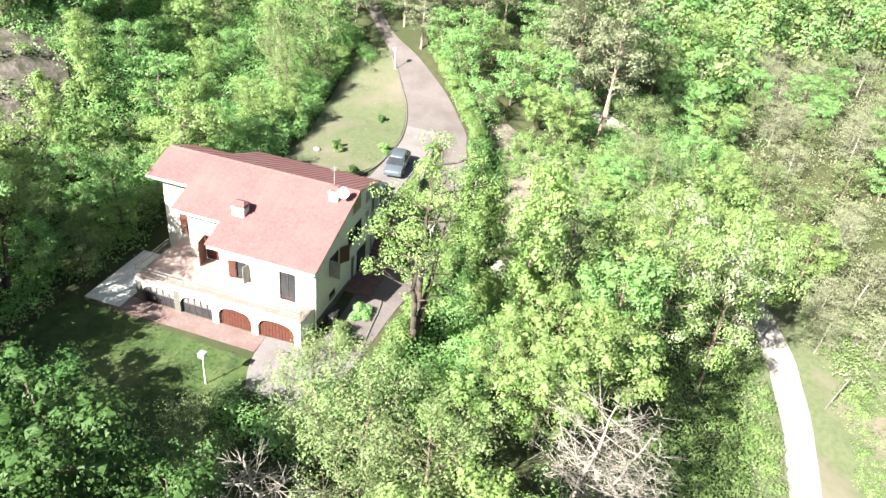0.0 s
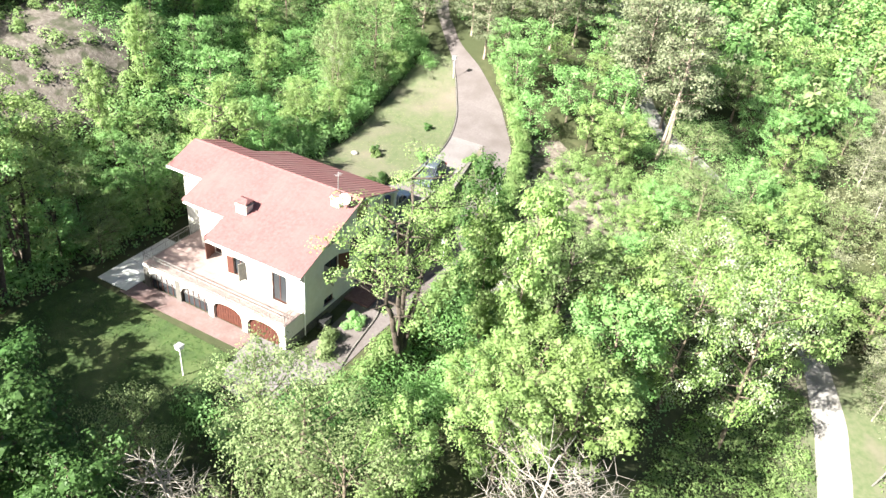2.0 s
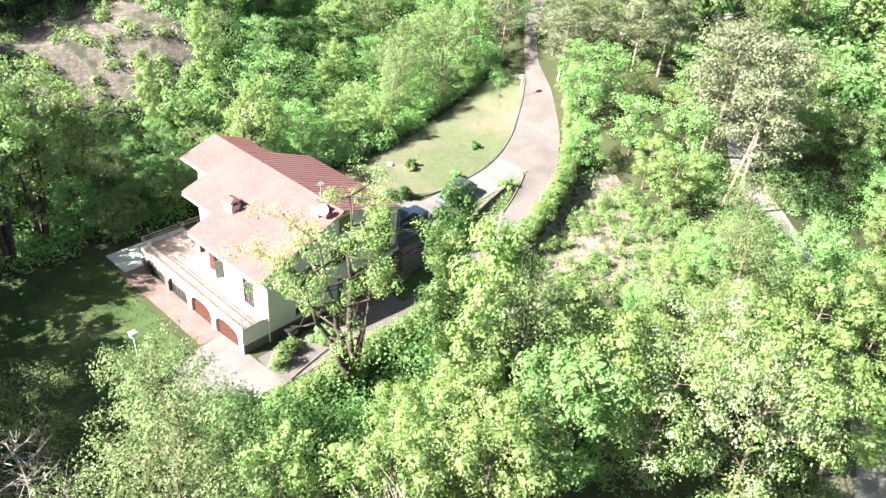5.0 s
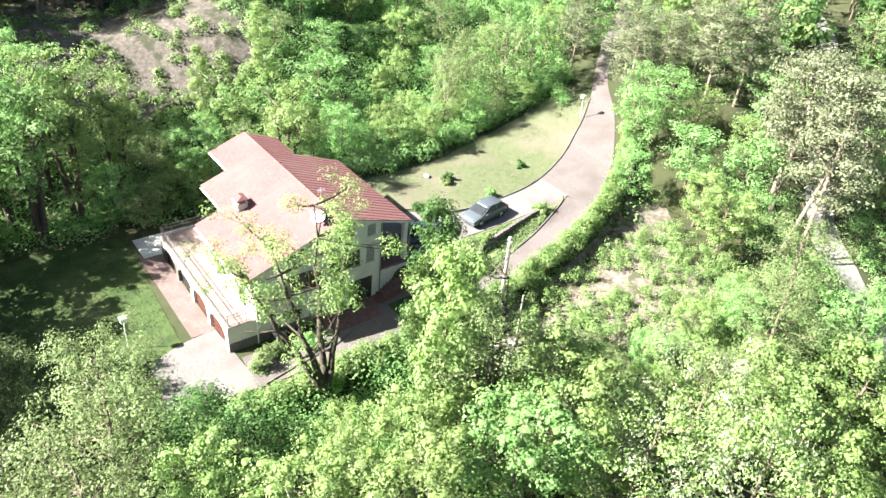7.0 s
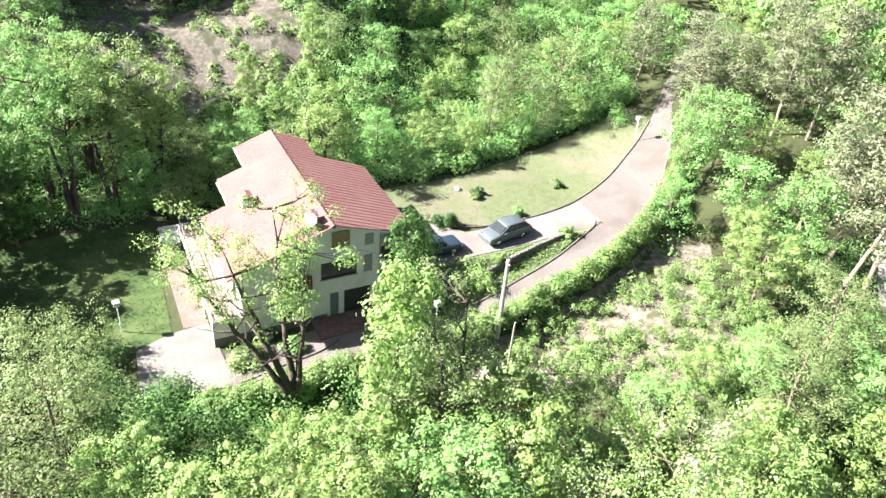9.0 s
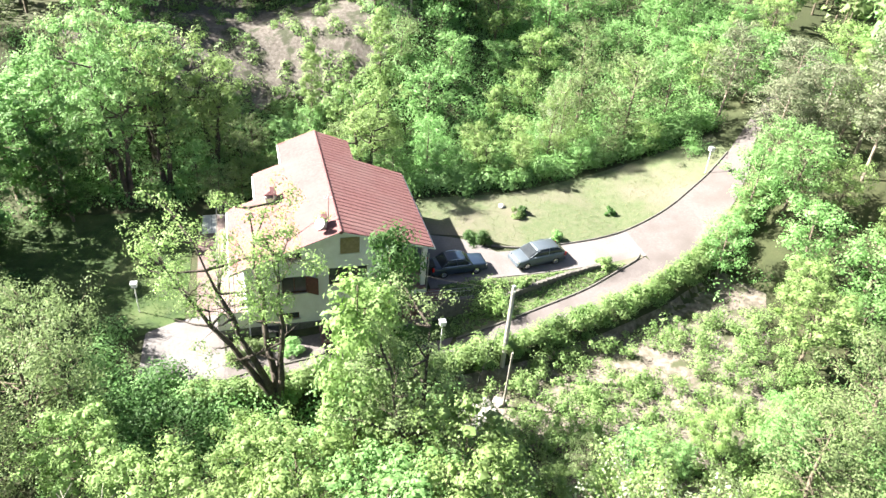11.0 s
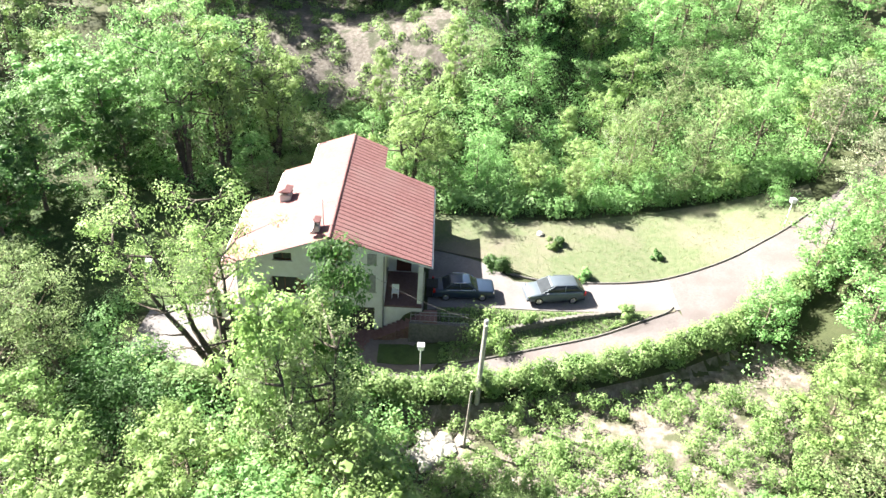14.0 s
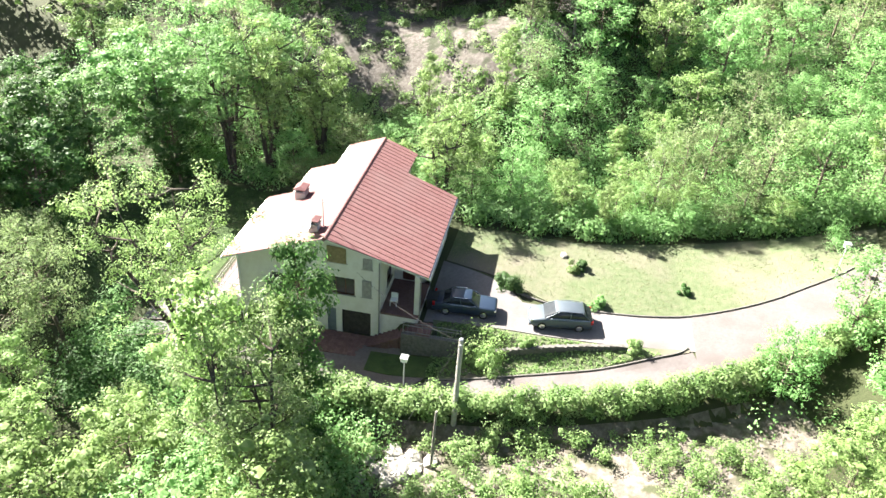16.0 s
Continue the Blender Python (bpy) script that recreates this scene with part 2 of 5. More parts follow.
# ---- lie of the land ----
def ground_z(x, y):
    x, y = np.asarray(x, float), np.asarray(y, float)
    rise = np.interp(y, [31, 34, 38, 42, 46.5, 52, 60, 90, 150], [2.4, 2.8, 3.4, 4.4, 5.7, 7.4, 8.6, 11.0, 15.0])
    rise = 2.4 + (rise - 2.4) * (1 - smooth_step(x, -3, 10)) - 2.2 * smooth_step(x, 3, 14) * smooth_step(y, 38, 50)
    east = np.where(y > 31, rise, np.interp(y, [-60, 0, 6, 12, 20, 25, 31], [-2.0, -0.4, -0.05, 0.1, 0.9, 1.5, 2.4]))
    step = 2.0 * smooth_step(y, 10.9, 12.4) - 0.35 * (1 - smooth_step(y, 2, 8))
    soft = 2.0 * smooth_step(y, 3, 15) - 0.35
    west = np.where(y > 31, rise, np.where(x < -17, soft, step) + 0.4 * smooth_step(y, 20, 31) * (y > 12))
    west = west - 1.0 * smooth_step(-y, 18, 60)
    z = west + (east - west) * smooth_step(x, -0.8, 0.9)
    z = z - 12.2 * smooth_step(x, 16, 35) * (1 - 0.75 * smooth_step(y, 36, 62)) + 9 * smooth_step(x, 45, 110)
    z = z + 9.6 * smooth_step(-x, 21, 42) * (1 - 0.55 * smooth_step(y, 16, 34)) + 9 * smooth_step(-x, 42, 130)
    edge = np.interp(y, [-4, 2.5, 8, 13, 18.8, 26, 32.2, 38.5, 44.6], [5.4, 5.4, 5.6, 5.7, 5.2, 4.0, 2.0, -1.8, -6.6])
    z = z - 1.1 * smooth_step(x - edge, 0.5, 1.7) * smooth_step(y, -3, 3) * (1 - smooth_step(y, 38, 44))
    wob = 0.10 * np.sin(x * 0.9 + 1.3 * np.sin(y * 0.4)) * np.cos(y * 0.7) + 0.35 * np.sin(x * 0.21 + 2) * np.sin(y * 0.17)
    built = smooth_step(x, -20, -17) * (1 - smooth_step(x, 6, 10)) * smooth_step(y, -30, -22) * (1 - smooth_step(y, 50, 60))
    return z + wob * (1 - 0.93 * built)


def gz(x, y):
    return float(ground_z(x, y))


def axis(lo, hi, step, far):
    inner = list(np.arange(lo, hi + 0.01, step))
    out, d, v = [], step, hi
    while v < far:
        d *= 1.25
        v += d
        out.append(v)
    left, d, v = [], step, lo
    while v > -far:
        d *= 1.25
        v -= d
        left.append(v)
    return left[::-1] + inner + out


GX, GY = axis(-24, 44, 0.5, 900), axis(-26, 62, 0.5, 900)
gxx, gyy = np.meshgrid(GX, GY)
gv = np.stack([gxx.ravel(), gyy.ravel(), ground_z(gxx, gyy).ravel()], 1)
nx, ny = len(GX), len(GY)
gf = [(j * nx + i, j * nx + i + 1, (j + 1) * nx + i + 1, (j + 1) * nx + i) for j in range(ny - 1) for i in range(nx - 1)]
ground = new("ground", mesh_of("ground", gv, gf, M_GRASS, True))
tagged(ground, "dark leafy hillside ground under the woods", "ground", kind="structure")


def ribbon(name, left, right, mat, lift, label, across=6, along=0.7, drop=0.25):
    """A paved or grown strip between two edges that lies on the ground."""
    def even(line):
        p = np.array(line, float)
        s = np.r_[0, np.cumsum(np.hypot(*np.diff(p, axis=0).T))]
        u = np.linspace(0, s[-1], n)
        return np.stack([np.interp(u, s, p[:, 0]), np.interp(u, s, p[:, 1])], 1)
    n = max(3, int(max(sum(math.dist(a, b) for a, b in zip(left, left[1:])), 1) / along))
    a, b = even(left), even(right)
    for _ in range(3):
        for e in (a, b):
            e[1:-1] = (e[:-2] + 2 * e[1:-1] + e[2:]) / 4
    verts, faces = [], []
    for i in range(n):
        for k in range(across + 1):
            p = a[i] + (b[i] - a[i]) * k / across
            verts.append((p[0], p[1], gz(p[0], p[1]) + lift))
    base = len(verts)
    w = across + 1
    for i in range(n - 1):
        for k in range(across):
            faces.append((i * w + k, i * w + k + 1, (i + 1) * w + k + 1, (i + 1) * w + k))
    rim = [i * w for i in range(n)] + [(n - 1) * w + k for k in range(1, w)] + [i * w + across for i in range(n - 2, -1, -1)] + [k for k in range(across - 1, 0, -1)]
    for r in rim:
        x, y, z = verts[r]
        verts.append((x, y, z - drop))
    m = len(rim)
    for k in range(m):
        faces.append((rim[k], rim[(k + 1) % m], base + (k + 1) % m, base + k))
    ob = new(name, mesh_of(name, verts, faces, mat, False))
    return tagged(ob, label, name.split("_")[0], kind="structure"), a, b


def kerb(name, line, width, height, label, inside=1):
    """A run of kerb along a line, a real step above the ground."""
    p = np.array(line, float)
    s = np.r_[0, np.cumsum(np.hypot(*np.diff(p, axis=0).T))]
    n = max(3, int(s[-1] / 0.8))
    u = np.linspace(0, s[-1], n)
    p = np.stack([np.interp(u, s, p[:, 0]), np.interp(u, s, p[:, 1])], 1)
    for _ in range(3):
        p[1:-1] = (p[:-2] + 2 * p[1:-1] + p[2:]) / 4
    t = np.gradient(p, axis=0)
    t /= np.hypot(*t.T)[:, None]
    nrm = np.stack([-t[:, 1], t[:, 0]], 1) * inside
    verts, faces = [], []
    for i in range(n):
        z = gz(*p[i])
        for off, h in ((0, -0.2), (0.015, height - 0.03), (0.04, height), (width - 0.04, height), (width - 0.015, height - 0.03), (width, -0.2)):
            q = p[i] + nrm[i] * off
            verts.append((q[0], q[1], z + h))
    for i in range(n - 1):
        for k in range(5):
            faces.append((i * 6 + k, i * 6 + k + 1, (i + 1) * 6 + k + 1, (i + 1) * 6 + k))
    faces += [tuple(range(5, -1, -1)), tuple(range((n - 1) * 6, n * 6))]
    ob = new(name, mesh_of(name, verts, faces, M_KERB))
    return tagged(ob, label, "kerb", kind="structure")


LAWN_KERB = [(-5.6, 19.4), (-4.7, 21.5), (-4.45, 25.3), (-4.5, 28.2), (-5.0, 30.6), (-5.7, 33.1), (-6.9, 36.1), (-8.6, 39.0), (-10.3, 42.0), (-12.7, 45.4)]
ISLAND = [(3.3, 14.6), (2.7, 17.7), (2.0, 20.5), (0.9, 25.2), (-0.2, 28.7), (-1.5, 31.4)]
DRIVE_R = [(4.8, 13.0), (4.4, 18.8), (3.1, 26.0), (1.2, 32.2), (-3.0, 38.9), (-9.2, 45.4), (-13.5, 48.6), (-18.0, 54.0), (-25.0, 66.0)]
# lower drive beside the hedge, then the joint drive up to the woods
ribbon("road_lower", ISLAND, DRIVE_R[:4], M_DRIVE, 0.05, "pale pinkish worn paving of the lower drive")
ribbon("road_upper", [(-4.6, 20.0), (-4.45, 25.1), (-4.55, 28.6), (-5.3, 31.6)], [(-1.3, 20.0), (-1.2, 25.0), (-1.4, 28.8), (-1.6, 31.6)], M_YARD, 0.05, "pale worn concrete of the upper drive")
ribbon("road_joint", [(-5.3, 31.6), (-5.7, 33.1), (-6.9, 36.1), (-8.6, 39.0), (-10.3, 42.0), (-12.7, 45.4), (-16.5, 49.8), (-21.0, 55.5), (-28.0, 67.0)], [(1.45, 31.6), (1.1, 32.6), (-3.0, 38.9), (-6.2, 42.4), (-9.2, 45.4), (-13.5, 48.6), (-18.0, 54.0), (-25.0, 66.0)], M_DRIVE, 0.055, "pale pinkish drive climbing into the woods", across=10)
ribbon("pavement_yard", [(-8.2, 13.6), (-7.6, 16.0), (-6.6, 18.4), (-4.6, 20.0)], [(-0.7, 13.6), (-1.0, 16.0), (-1.3, 18.4), (-1.3, 20.0)], M_YARD, 0.045, "worn concrete of the parking yard beside the house", across=10)
ribbon("pavement_court", [(0.35, -0.9), (0.6, 4.0), (0.35, 6.4), (0.35, 12.6), (2.4, 14.8)], [(3.6, -1.2), (3.9, 4.0), (4.4, 8.0), (4.8, 12.0), (4.8, 13.2)], M_DRIVE, 0.05, "grey-pink worn paving of the sunken court", across=8)
ribbon("pavement_walk", [(-14.6, -3.0), (-9.0, -3.0), (-3.2, -3.0)], [(-14.6, -1.3), (-9.0, -1.3), (-3.2, -1.3)], M_WALK, 0.045, "reddish brick walk in front of the arches", across=4)
ribbon("pavement_plaza", [(-3.2, -1.3), (-3.2, -3.2), (-2.7, -5.0), (-1.9, -6.3)], [(3.6, -0.9), (3.3, -2.6), (3.0, -4.4), (2.5, -6.6)], M_YARD, 0.05, "pale pinkish paving beside the arches", across=10)
ribbon("lawn_upper", [(-13.6, 14.0), (-13.6, 20.0), (-13.3, 24.5), (-14.6, 31.0), (-15.8, 38.0), (-16.4, 46.0)], [(-8.3, 13.8), (-7.0, 18.8), (-4.75, 22.0), (-4.7, 28.2), (-5.9, 33.1), (-7.1, 36.1), (-8.8, 39.0), (-10.5, 42.0), (-12.8, 45.4)], M_LAWN, 0.06, "sunlit mown lawn with dry patches", across=14)
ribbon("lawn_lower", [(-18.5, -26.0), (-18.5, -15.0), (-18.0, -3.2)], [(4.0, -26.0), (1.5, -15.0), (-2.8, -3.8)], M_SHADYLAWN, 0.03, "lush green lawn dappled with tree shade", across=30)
ribbon("lawn_island", [(-1.0, 14.2), (-1.2, 20.0), (-1.1, 25.0), (-1.35, 29.0), (-1.75, 31.3)], [(3.0, 14.8), (2.5, 17.7), (1.8, 20.5), (0.75, 25.2), (-1.45, 31.2)], M_LAWN, 0.07, "grass island between the two drives", across=10)
# Court grass reuses the lawn colour that has shade worked in.
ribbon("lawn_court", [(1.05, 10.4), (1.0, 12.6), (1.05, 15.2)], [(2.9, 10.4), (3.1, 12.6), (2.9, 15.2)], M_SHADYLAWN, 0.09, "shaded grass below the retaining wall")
kerb("kerb_lawn", LAWN_KERB, 0.16, 0.16, "dark weathered kerb along the lawn", 1)
kerb("kerb_island", ISLAND + [(-1.75, 31.6), (-1.85, 31.2)], 0.16, 0.16, "pale weathered kerb round the grass island", 1)
kerb("kerb_bed", [(3.6, -0.6), (3.2, 1.5), (3.0, 4.0), (2.9, 6.0), (2.2, 6.6)], 0.16, 0.16, "pale kerb of the planting bed", 1)
TRACK = [(41, -85), (39.5, -30), (38.8, -5), (38.4, 10), (38.0, 19), (36.8, 26.5), (34.1, 36), (29.6, 40.3), (24, 43), (18, 47), (13.5, 51.5), (9.5, 56.5), (5, 63), (-6, 79), (-24, 100), (-46, 128)]
tp = np.array(TRACK, float)
tt = np.gradient(tp, axis=0)
tt /= np.hypot(*tt.T)[:, None]
tn = np.stack([-tt[:, 1], tt[:, 0]], 1) * 1.35
ribbon("road_track", [tuple(p) for p in tp + tn], [tuple(p) for p in tp - tn], M_TRACK, 0.06, "white gravel forest track", across=4)


tw = np.stack([-tt[:, 1], tt[:, 0]], 1)
ribbon("ground_verge", [tuple(p) for p in (tp + tw * 1.3)[:7]], [tuple(p) for p in (tp + tw * 4.5)[:7]], M_LAWN, 0.03, "pale grassy verge beside the gravel track", across=14)
ribbon("ground_verge_far", [tuple(p) for p in (tp - tw * 11.0)[:7]], [tuple(p) for p in (tp - tw * 1.3)[:7]], M_LAWN, 0.03, "pale grassy verge beside the gravel track", across=14)
ribbon("ground_scrub", [(6.6, 12.0), (6.2, 19.0), (5.0, 26.0), (3.4, 31.5), (0.5, 37.0)], [(21.0, 12.0), (21.0, 19.0), (19.5, 26.0), (14.0, 33.0), (4.0, 39.0)], M_SOIL, 0.03, "bare pale soil between scrub below the hedge", across=16)
ribbon("ground_slope", [(-36.0, -15.0), (-31.0, -9.0), (-32.5, -4.0), (-29.0, 1.0), (-31.5, 6.0), (-28.5, 10.0), (-33.0, 16.0), (-40.0, 22.0)], [(-46.0, -17.0), (-52.0, -10.0), (-50.0, -4.0), (-55.0, 1.0), (-52.0, 6.0), (-54.0, 10.0), (-49.0, 17.0), (-46.0, 23.0)], M_SLOPE, 0.05, "bare eroded soil slope above the house", across=24)


# ---- the house ----
RIDGE_Y, RIDGE_Z, SLOPE_S, SLOPE_N = 7.0, 7.98, 0.372, 0.38


def roof_z(x, y):
    return RIDGE_Z - (SLOPE_S * (RIDGE_Y - y) if y < RIDGE_Y else SLOPE_N * (y - RIDGE_Y))


house = thing("house", "white plastered hillside house with a terracotta roof and arched terrace", "house")


def wall(name, along, at, depth, u0, u1, z0, openings=(), top=None, label="", mat=None):
    """A wall in the plane x=at or y=at, depth thick inwards, cut through by openings (u0, u1, z0, z1)."""
    bm = bmesh.new()
    roofline = lambda u: min(roof_z(at, u) if along == "y" else roof_z(u, at + depth / 2), 99) - 0.1
    us = sorted({u0, u1, *[o[0] for o in openings], *[o[1] for o in openings], *([RIDGE_Y] if along == "y" and u0 < RIDGE_Y < u1 else [])})
    for a, b in zip(us, us[1:]):
        holes = sorted((o[2], o[3]) for o in openings if o[0] <= a + 1e-6 and o[1] >= b - 1e-6)
        lo = z0
        spans = []
        for h0, h1 in holes:
            if h0 > lo:
                spans.append((lo, h0))
            lo = h1
        spans.append((lo, None))
        for s0, s1 in spans:
            ta, tb = (s1, s1) if s1 is not None else ((top, top) if top is not None else (roofline(a), roofline(b)))
            vs = []
            for d in (0, depth):
                for u, z in ((a, s0), (b, s0), (b, tb), (a, ta)):
                    vs.append(bm.verts.new((at + d, u, z) if along == "y" else (u, at + d, z)))
            for f in ((0, 1, 2, 3), (7, 6, 5, 4), (0, 4, 5, 1), (1, 5, 6, 2), (2, 6, 7, 3), (3, 7, 4, 0)):
                bm.faces.new([vs[i] for i in f])
    bmesh.ops.remove_doubles(bm, verts=bm.verts, dist=0.0005)
    return part(name, bm, mat or M_WALL, house, label)


def opening(kind, along, at, depth, o, leaves=(), mat=None, panes=2):
    """A window or door in its opening: frame, glass or panel, and shutters (side, open angle, material)."""
    u0, u1, z0, z1 = o
    def bx(a, b, c, d, d0, d1, bm=None, bevel=0.0):
        return box(at + min(d0, d1), at + max(d0, d1), a, b, c, d, bm, bevel) if along == "y" else box(a, b, at + min(d0, d1), at + max(d0, d1), c, d, bm, bevel)
    sgn = 1 if depth > 0 else -1
    bm = bmesh.new()
    f = 0.06
    loops = []
    for e, n in ((0, 0.08), (f, 0.08), (f, 0.16), (0, 0.16)):
        loops.append([bm.verts.new((at + sgn * n, u, z) if along == "y" else (u, at + sgn * n, z)) for u, z in ((u0 + e, z0 + e), (u1 - e, z0 + e), (u1 - e, z1 - e), (u0 + e, z1 - e))])
    for a, b in zip(loops, loops[1:] + loops[:1]):
        for k in range(4):
            bm.faces.new((a[k], a[(k + 1) % 4], b[(k + 1) % 4], b[k]))
    bmesh.ops.recalc_face_normals(bm, faces=bm.faces)
    body = part("window" if kind == "window" else "door", bm, mat or M_WOOD, house)
    for k in range(1, panes):
        m = u0 + (u1 - u0) * k / panes
        part("mullion", bx(m - 0.025, m + 0.025, z0 + f, z1 - f, sgn * 0.09, sgn * 0.15), mat or M_WOOD, body)
    part("pane" if kind == "window" else "panel", bx(u0 + 0.03, u1 - 0.03, z0 + 0.03, z1 - 0.03, sgn * 0.115, sgn * 0.125), M_GLASS if kind == "window" else mat, body)
    if kind == "window":
        part("sill", bx(u0 - 0.08, u1 + 0.08, z0 - 0.06, z0, -sgn * 0.07, sgn * 0.1, None, 0.01), M_CONC, body)
    for side, ang, sm in leaves:
        w = (u1 - u0) / (2 if len(leaves) > 1 else 1)
        bm = bmesh.new()
        rim = [(0.02, z0), (0.02, z0 + 0.1)]
        k = 0
        while z0 + 0.12 + k * 0.13 < z1 - 0.12:
            rim += [(0.034, z0 + 0.1 + k * 0.13), (0.012, z0 + 0.22 + k * 0.13)]
            k += 1
        rim += [(0.02, z1 - 0.005), (0.02, z1)]
        ring = [(-y, z) for y, z in rim] + [(y, z) for y, z in rim[::-1]]
        ends = [[bm.verts.new((x, y, z)) for y, z in ring] for x in (0, w)]
        for i in range(len(ring)):
            j = (i + 1) % len(ring)
            bm.faces.new((ends[0][i], ends[0][j], ends[1][j], ends[1][i]))
        bm.faces.new(ends[0][::-1])
        bm.faces.new(ends[1])
        hinge = u0 if side < 0 else u1
        for v in bm.verts:
            x, y = v.co.x, v.co.y
            a = radians(ang)
            du, dn = x * math.cos(a) - y * math.sin(a), x * math.sin(a) + y * math.cos(a)
            uu, nn = hinge + (du if side < 0 else -du), -sgn * (dn + 0.035)
            v.co = Vector((at + nn, uu, v.co.z)) if along == "y" else Vector((uu, at + nn, v.co.z))
        part("shutter", bm, sm, body)
    return body


# east gable
E_UP, E_N1, E_N2, E_MID, E_MID2 = (7.0, 8.3, 5.95, 7.2), (9.42, 10.05, 5.75, 6.6), (9.37, 10.0, 3.45, 4.85), (6.2, 8.85, 3.4, 4.8), (3.0, 4.7, 2.95, 4.35)
E_ATT, E_LOW, E_GAR, E_DOOR = (3.2, 4.4, 5.7, 6.3), (3.0, 4.1, 0.75, 1.3), (7.9, 9.95, -0.1, 2.1), (6.85, 7.5, -0.1, 2.1)
wall("wall_east", "y", -0.5, -0.3, 0.6, 10.6, -0.9, (E_UP, E_N1, E_N2, E_MID, E_MID2, E_ATT, E_LOW, E_GAR, E_DOOR))
opening("window", "y", -0.5, -0.3, E_UP, ((-1, 0, M_OLIVE), (1, 0, M_OLIVE)))
opening("window", "y", -0.5, -0.3, E_N1, ((1, 0, M_GREYSH),), panes=1)
opening("window", "y", -0.5, -0.3, E_N2, ((1, 0, M_GREYSH),), panes=1)
opening("window", "y", -0.5, -0.3, E_MID, (), panes=4)
opening("window", "y", -0.5, -0.3, E_MID2, ((-1, 95, M_GREYSH), (1, 150, M_WOOD)), panes=2)
opening("window", "y", -0.5, -0.3, E_ATT, (), panes=2)
opening("window", "y", -0.5, -0.3, E_LOW, (), panes=2)
opening("door", "y", -0.5, -0.3, E_DOOR, mat=M_STEELDOOR, panes=1)
# Flat dark panel in the garage opening paints the shade inside.
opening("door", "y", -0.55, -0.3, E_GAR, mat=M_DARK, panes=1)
# south front, stepped back towards the west
S_WIN, S_FRENCH, S_D2, S_D1 = (-6.55, -5.5, 2.5, 3.95), (-3.15, -1.9, 1.76, 4.1), (-10.4, -9.3, 1.76, 3.85), (-14.05, -13.35, 1.76, 3.65)
wall("wall_south", "x", 0.6, 0.3, -7.6, -0.8, -0.9, (S_WIN, S_FRENCH))
opening("window", "x", 0.6, 0.3, S_WIN, ((-1, 172, M_WOOD), (1, 70, M_GREYSH)))
opening("window", "x", 0.6, 0.3, S_FRENCH, panes=2)
wall("wall_south_middle", "x", 2.7, 0.3, -11.7, -7.6, -0.9, (S_D2,))
opening("door", "x", 2.7, 0.3, S_D2, ((-1, 80, M_WOOD),), mat=M_WOOD, panes=1)
wall("wall_south_west", "x", 4.9, 0.3, -15.3, -11.7, -0.9, (S_D1,))
opening("door", "x", 4.9, 0.3, S_D1, ((-1, 0, M_WOOD),), mat=M_WOOD, panes=1)
wall("wall_return", "y", -7.6, 0.3, 0.9, 2.7, -0.9)
wall("wall_return_west", "y", -11.7, 0.3, 3.0, 4.9, -0.9)
wall("wall_west", "y", -15.3, 0.3, 5.2, 9.3, -0.9)
wall("wall_north_west", "x", 9.3, -0.3, -15.0, -11.7, -0.9)
wall("wall_west_lower", "y", -11.7, 0.3, 9.3, 13.2, -0.9)
wall("wall_north", "x", 13.2, -0.3, -11.4, -4.6, -0.9)
P_DOOR, P_WIN = (11.2, 12.3, 2.36, 4.4), (-3.8, -2.4, 3.2, 4.5)
wall("wall_porch_back", "y", -4.6, -0.3, 10.6, 13.2, -0.9, (P_DOOR,))
opening("door", "y", -4.6, -0.3, P_DOOR, mat=M_WOOD, panes=1)
wall("wall_porch_side", "x", 10.6, -0.3, -4.6, -0.8, -0.9, (P_WIN,))
opening("window", "x", 10.6, -0.3, P_WIN)
# porch
part("porch_floor", box(-4.6, -0.55, 10.6, 13.2, 2.2, 2.35), M_BRICK, house, "dark red tiled porch floor")
part("porch_wall", prism([(-0.85, 10.6), (-0.55, 10.6), (-0.55, 13.25), (-0.85, 13.25)], -0.6, 2.196), M_WALL, house)
part("porch_plinth", prism([(-4.6, 12.95), (-0.85, 12.95), (-0.85, 13.25), (-4.6, 13.25)], 1.2, 2.196), M_WALL, house)
part("pillar", box(-1.2, -0.85, 12.85, 13.2, 2.35, roof_z(-1, 13.1) - 0.12, None, 0.015), M_WALL, house)
part("beam", prism([(-4.6, 12.9), (-0.8, 12.9), (-0.8, 13.2), (-4.6, 13.2)], 5.2, lambda x, y: roof_z(x, y) - 0.13), M_WALL, house)
part("porch_post", rod((-0.72, 13.28, 2.0), (-0.72, 13.28, 5.2), 0.05), M_IRON, house, "grey metal downpipe")
part("downpipe", rod((-0.42, 10.55, 0.0), (-0.42, 10.55, 6.45), 0.05), M_IRON, house, "grey metal downpipe")
part("downpipe", rod((-0.42, 0.68, -0.5), (-0.42, 0.68, 5.35), 0.05), M_WHITEP, house, "white downpipe")

# roof
ROOF_S = [(0, 7), (-15.7, 7), (-15.9, 4.0), (-12.1, 4.0), (-12.1, 1.8), (-8.1, 1.8), (-8.1, -0.25), (0, -0.25)]
ROOF_N = [(0, 7), (-1.0, 13.7), (-12.0, 13.7), (-12.0, 9.7), (-15.6, 9.7), (-15.7, 7)]
roof = part("roof", prism(ROOF_S, lambda x, y: roof_z(x, y) - 0.14, lambda x, y: roof_z(x, y)), M_WALL, house, "white roof edge and soffit")
roof_n = part("roof", prism(ROOF_N, lambda x, y: roof_z(x, y) - 0.14, lambda x, y: roof_z(x, y)), M_WALL, house, "white roof edge and soffit")


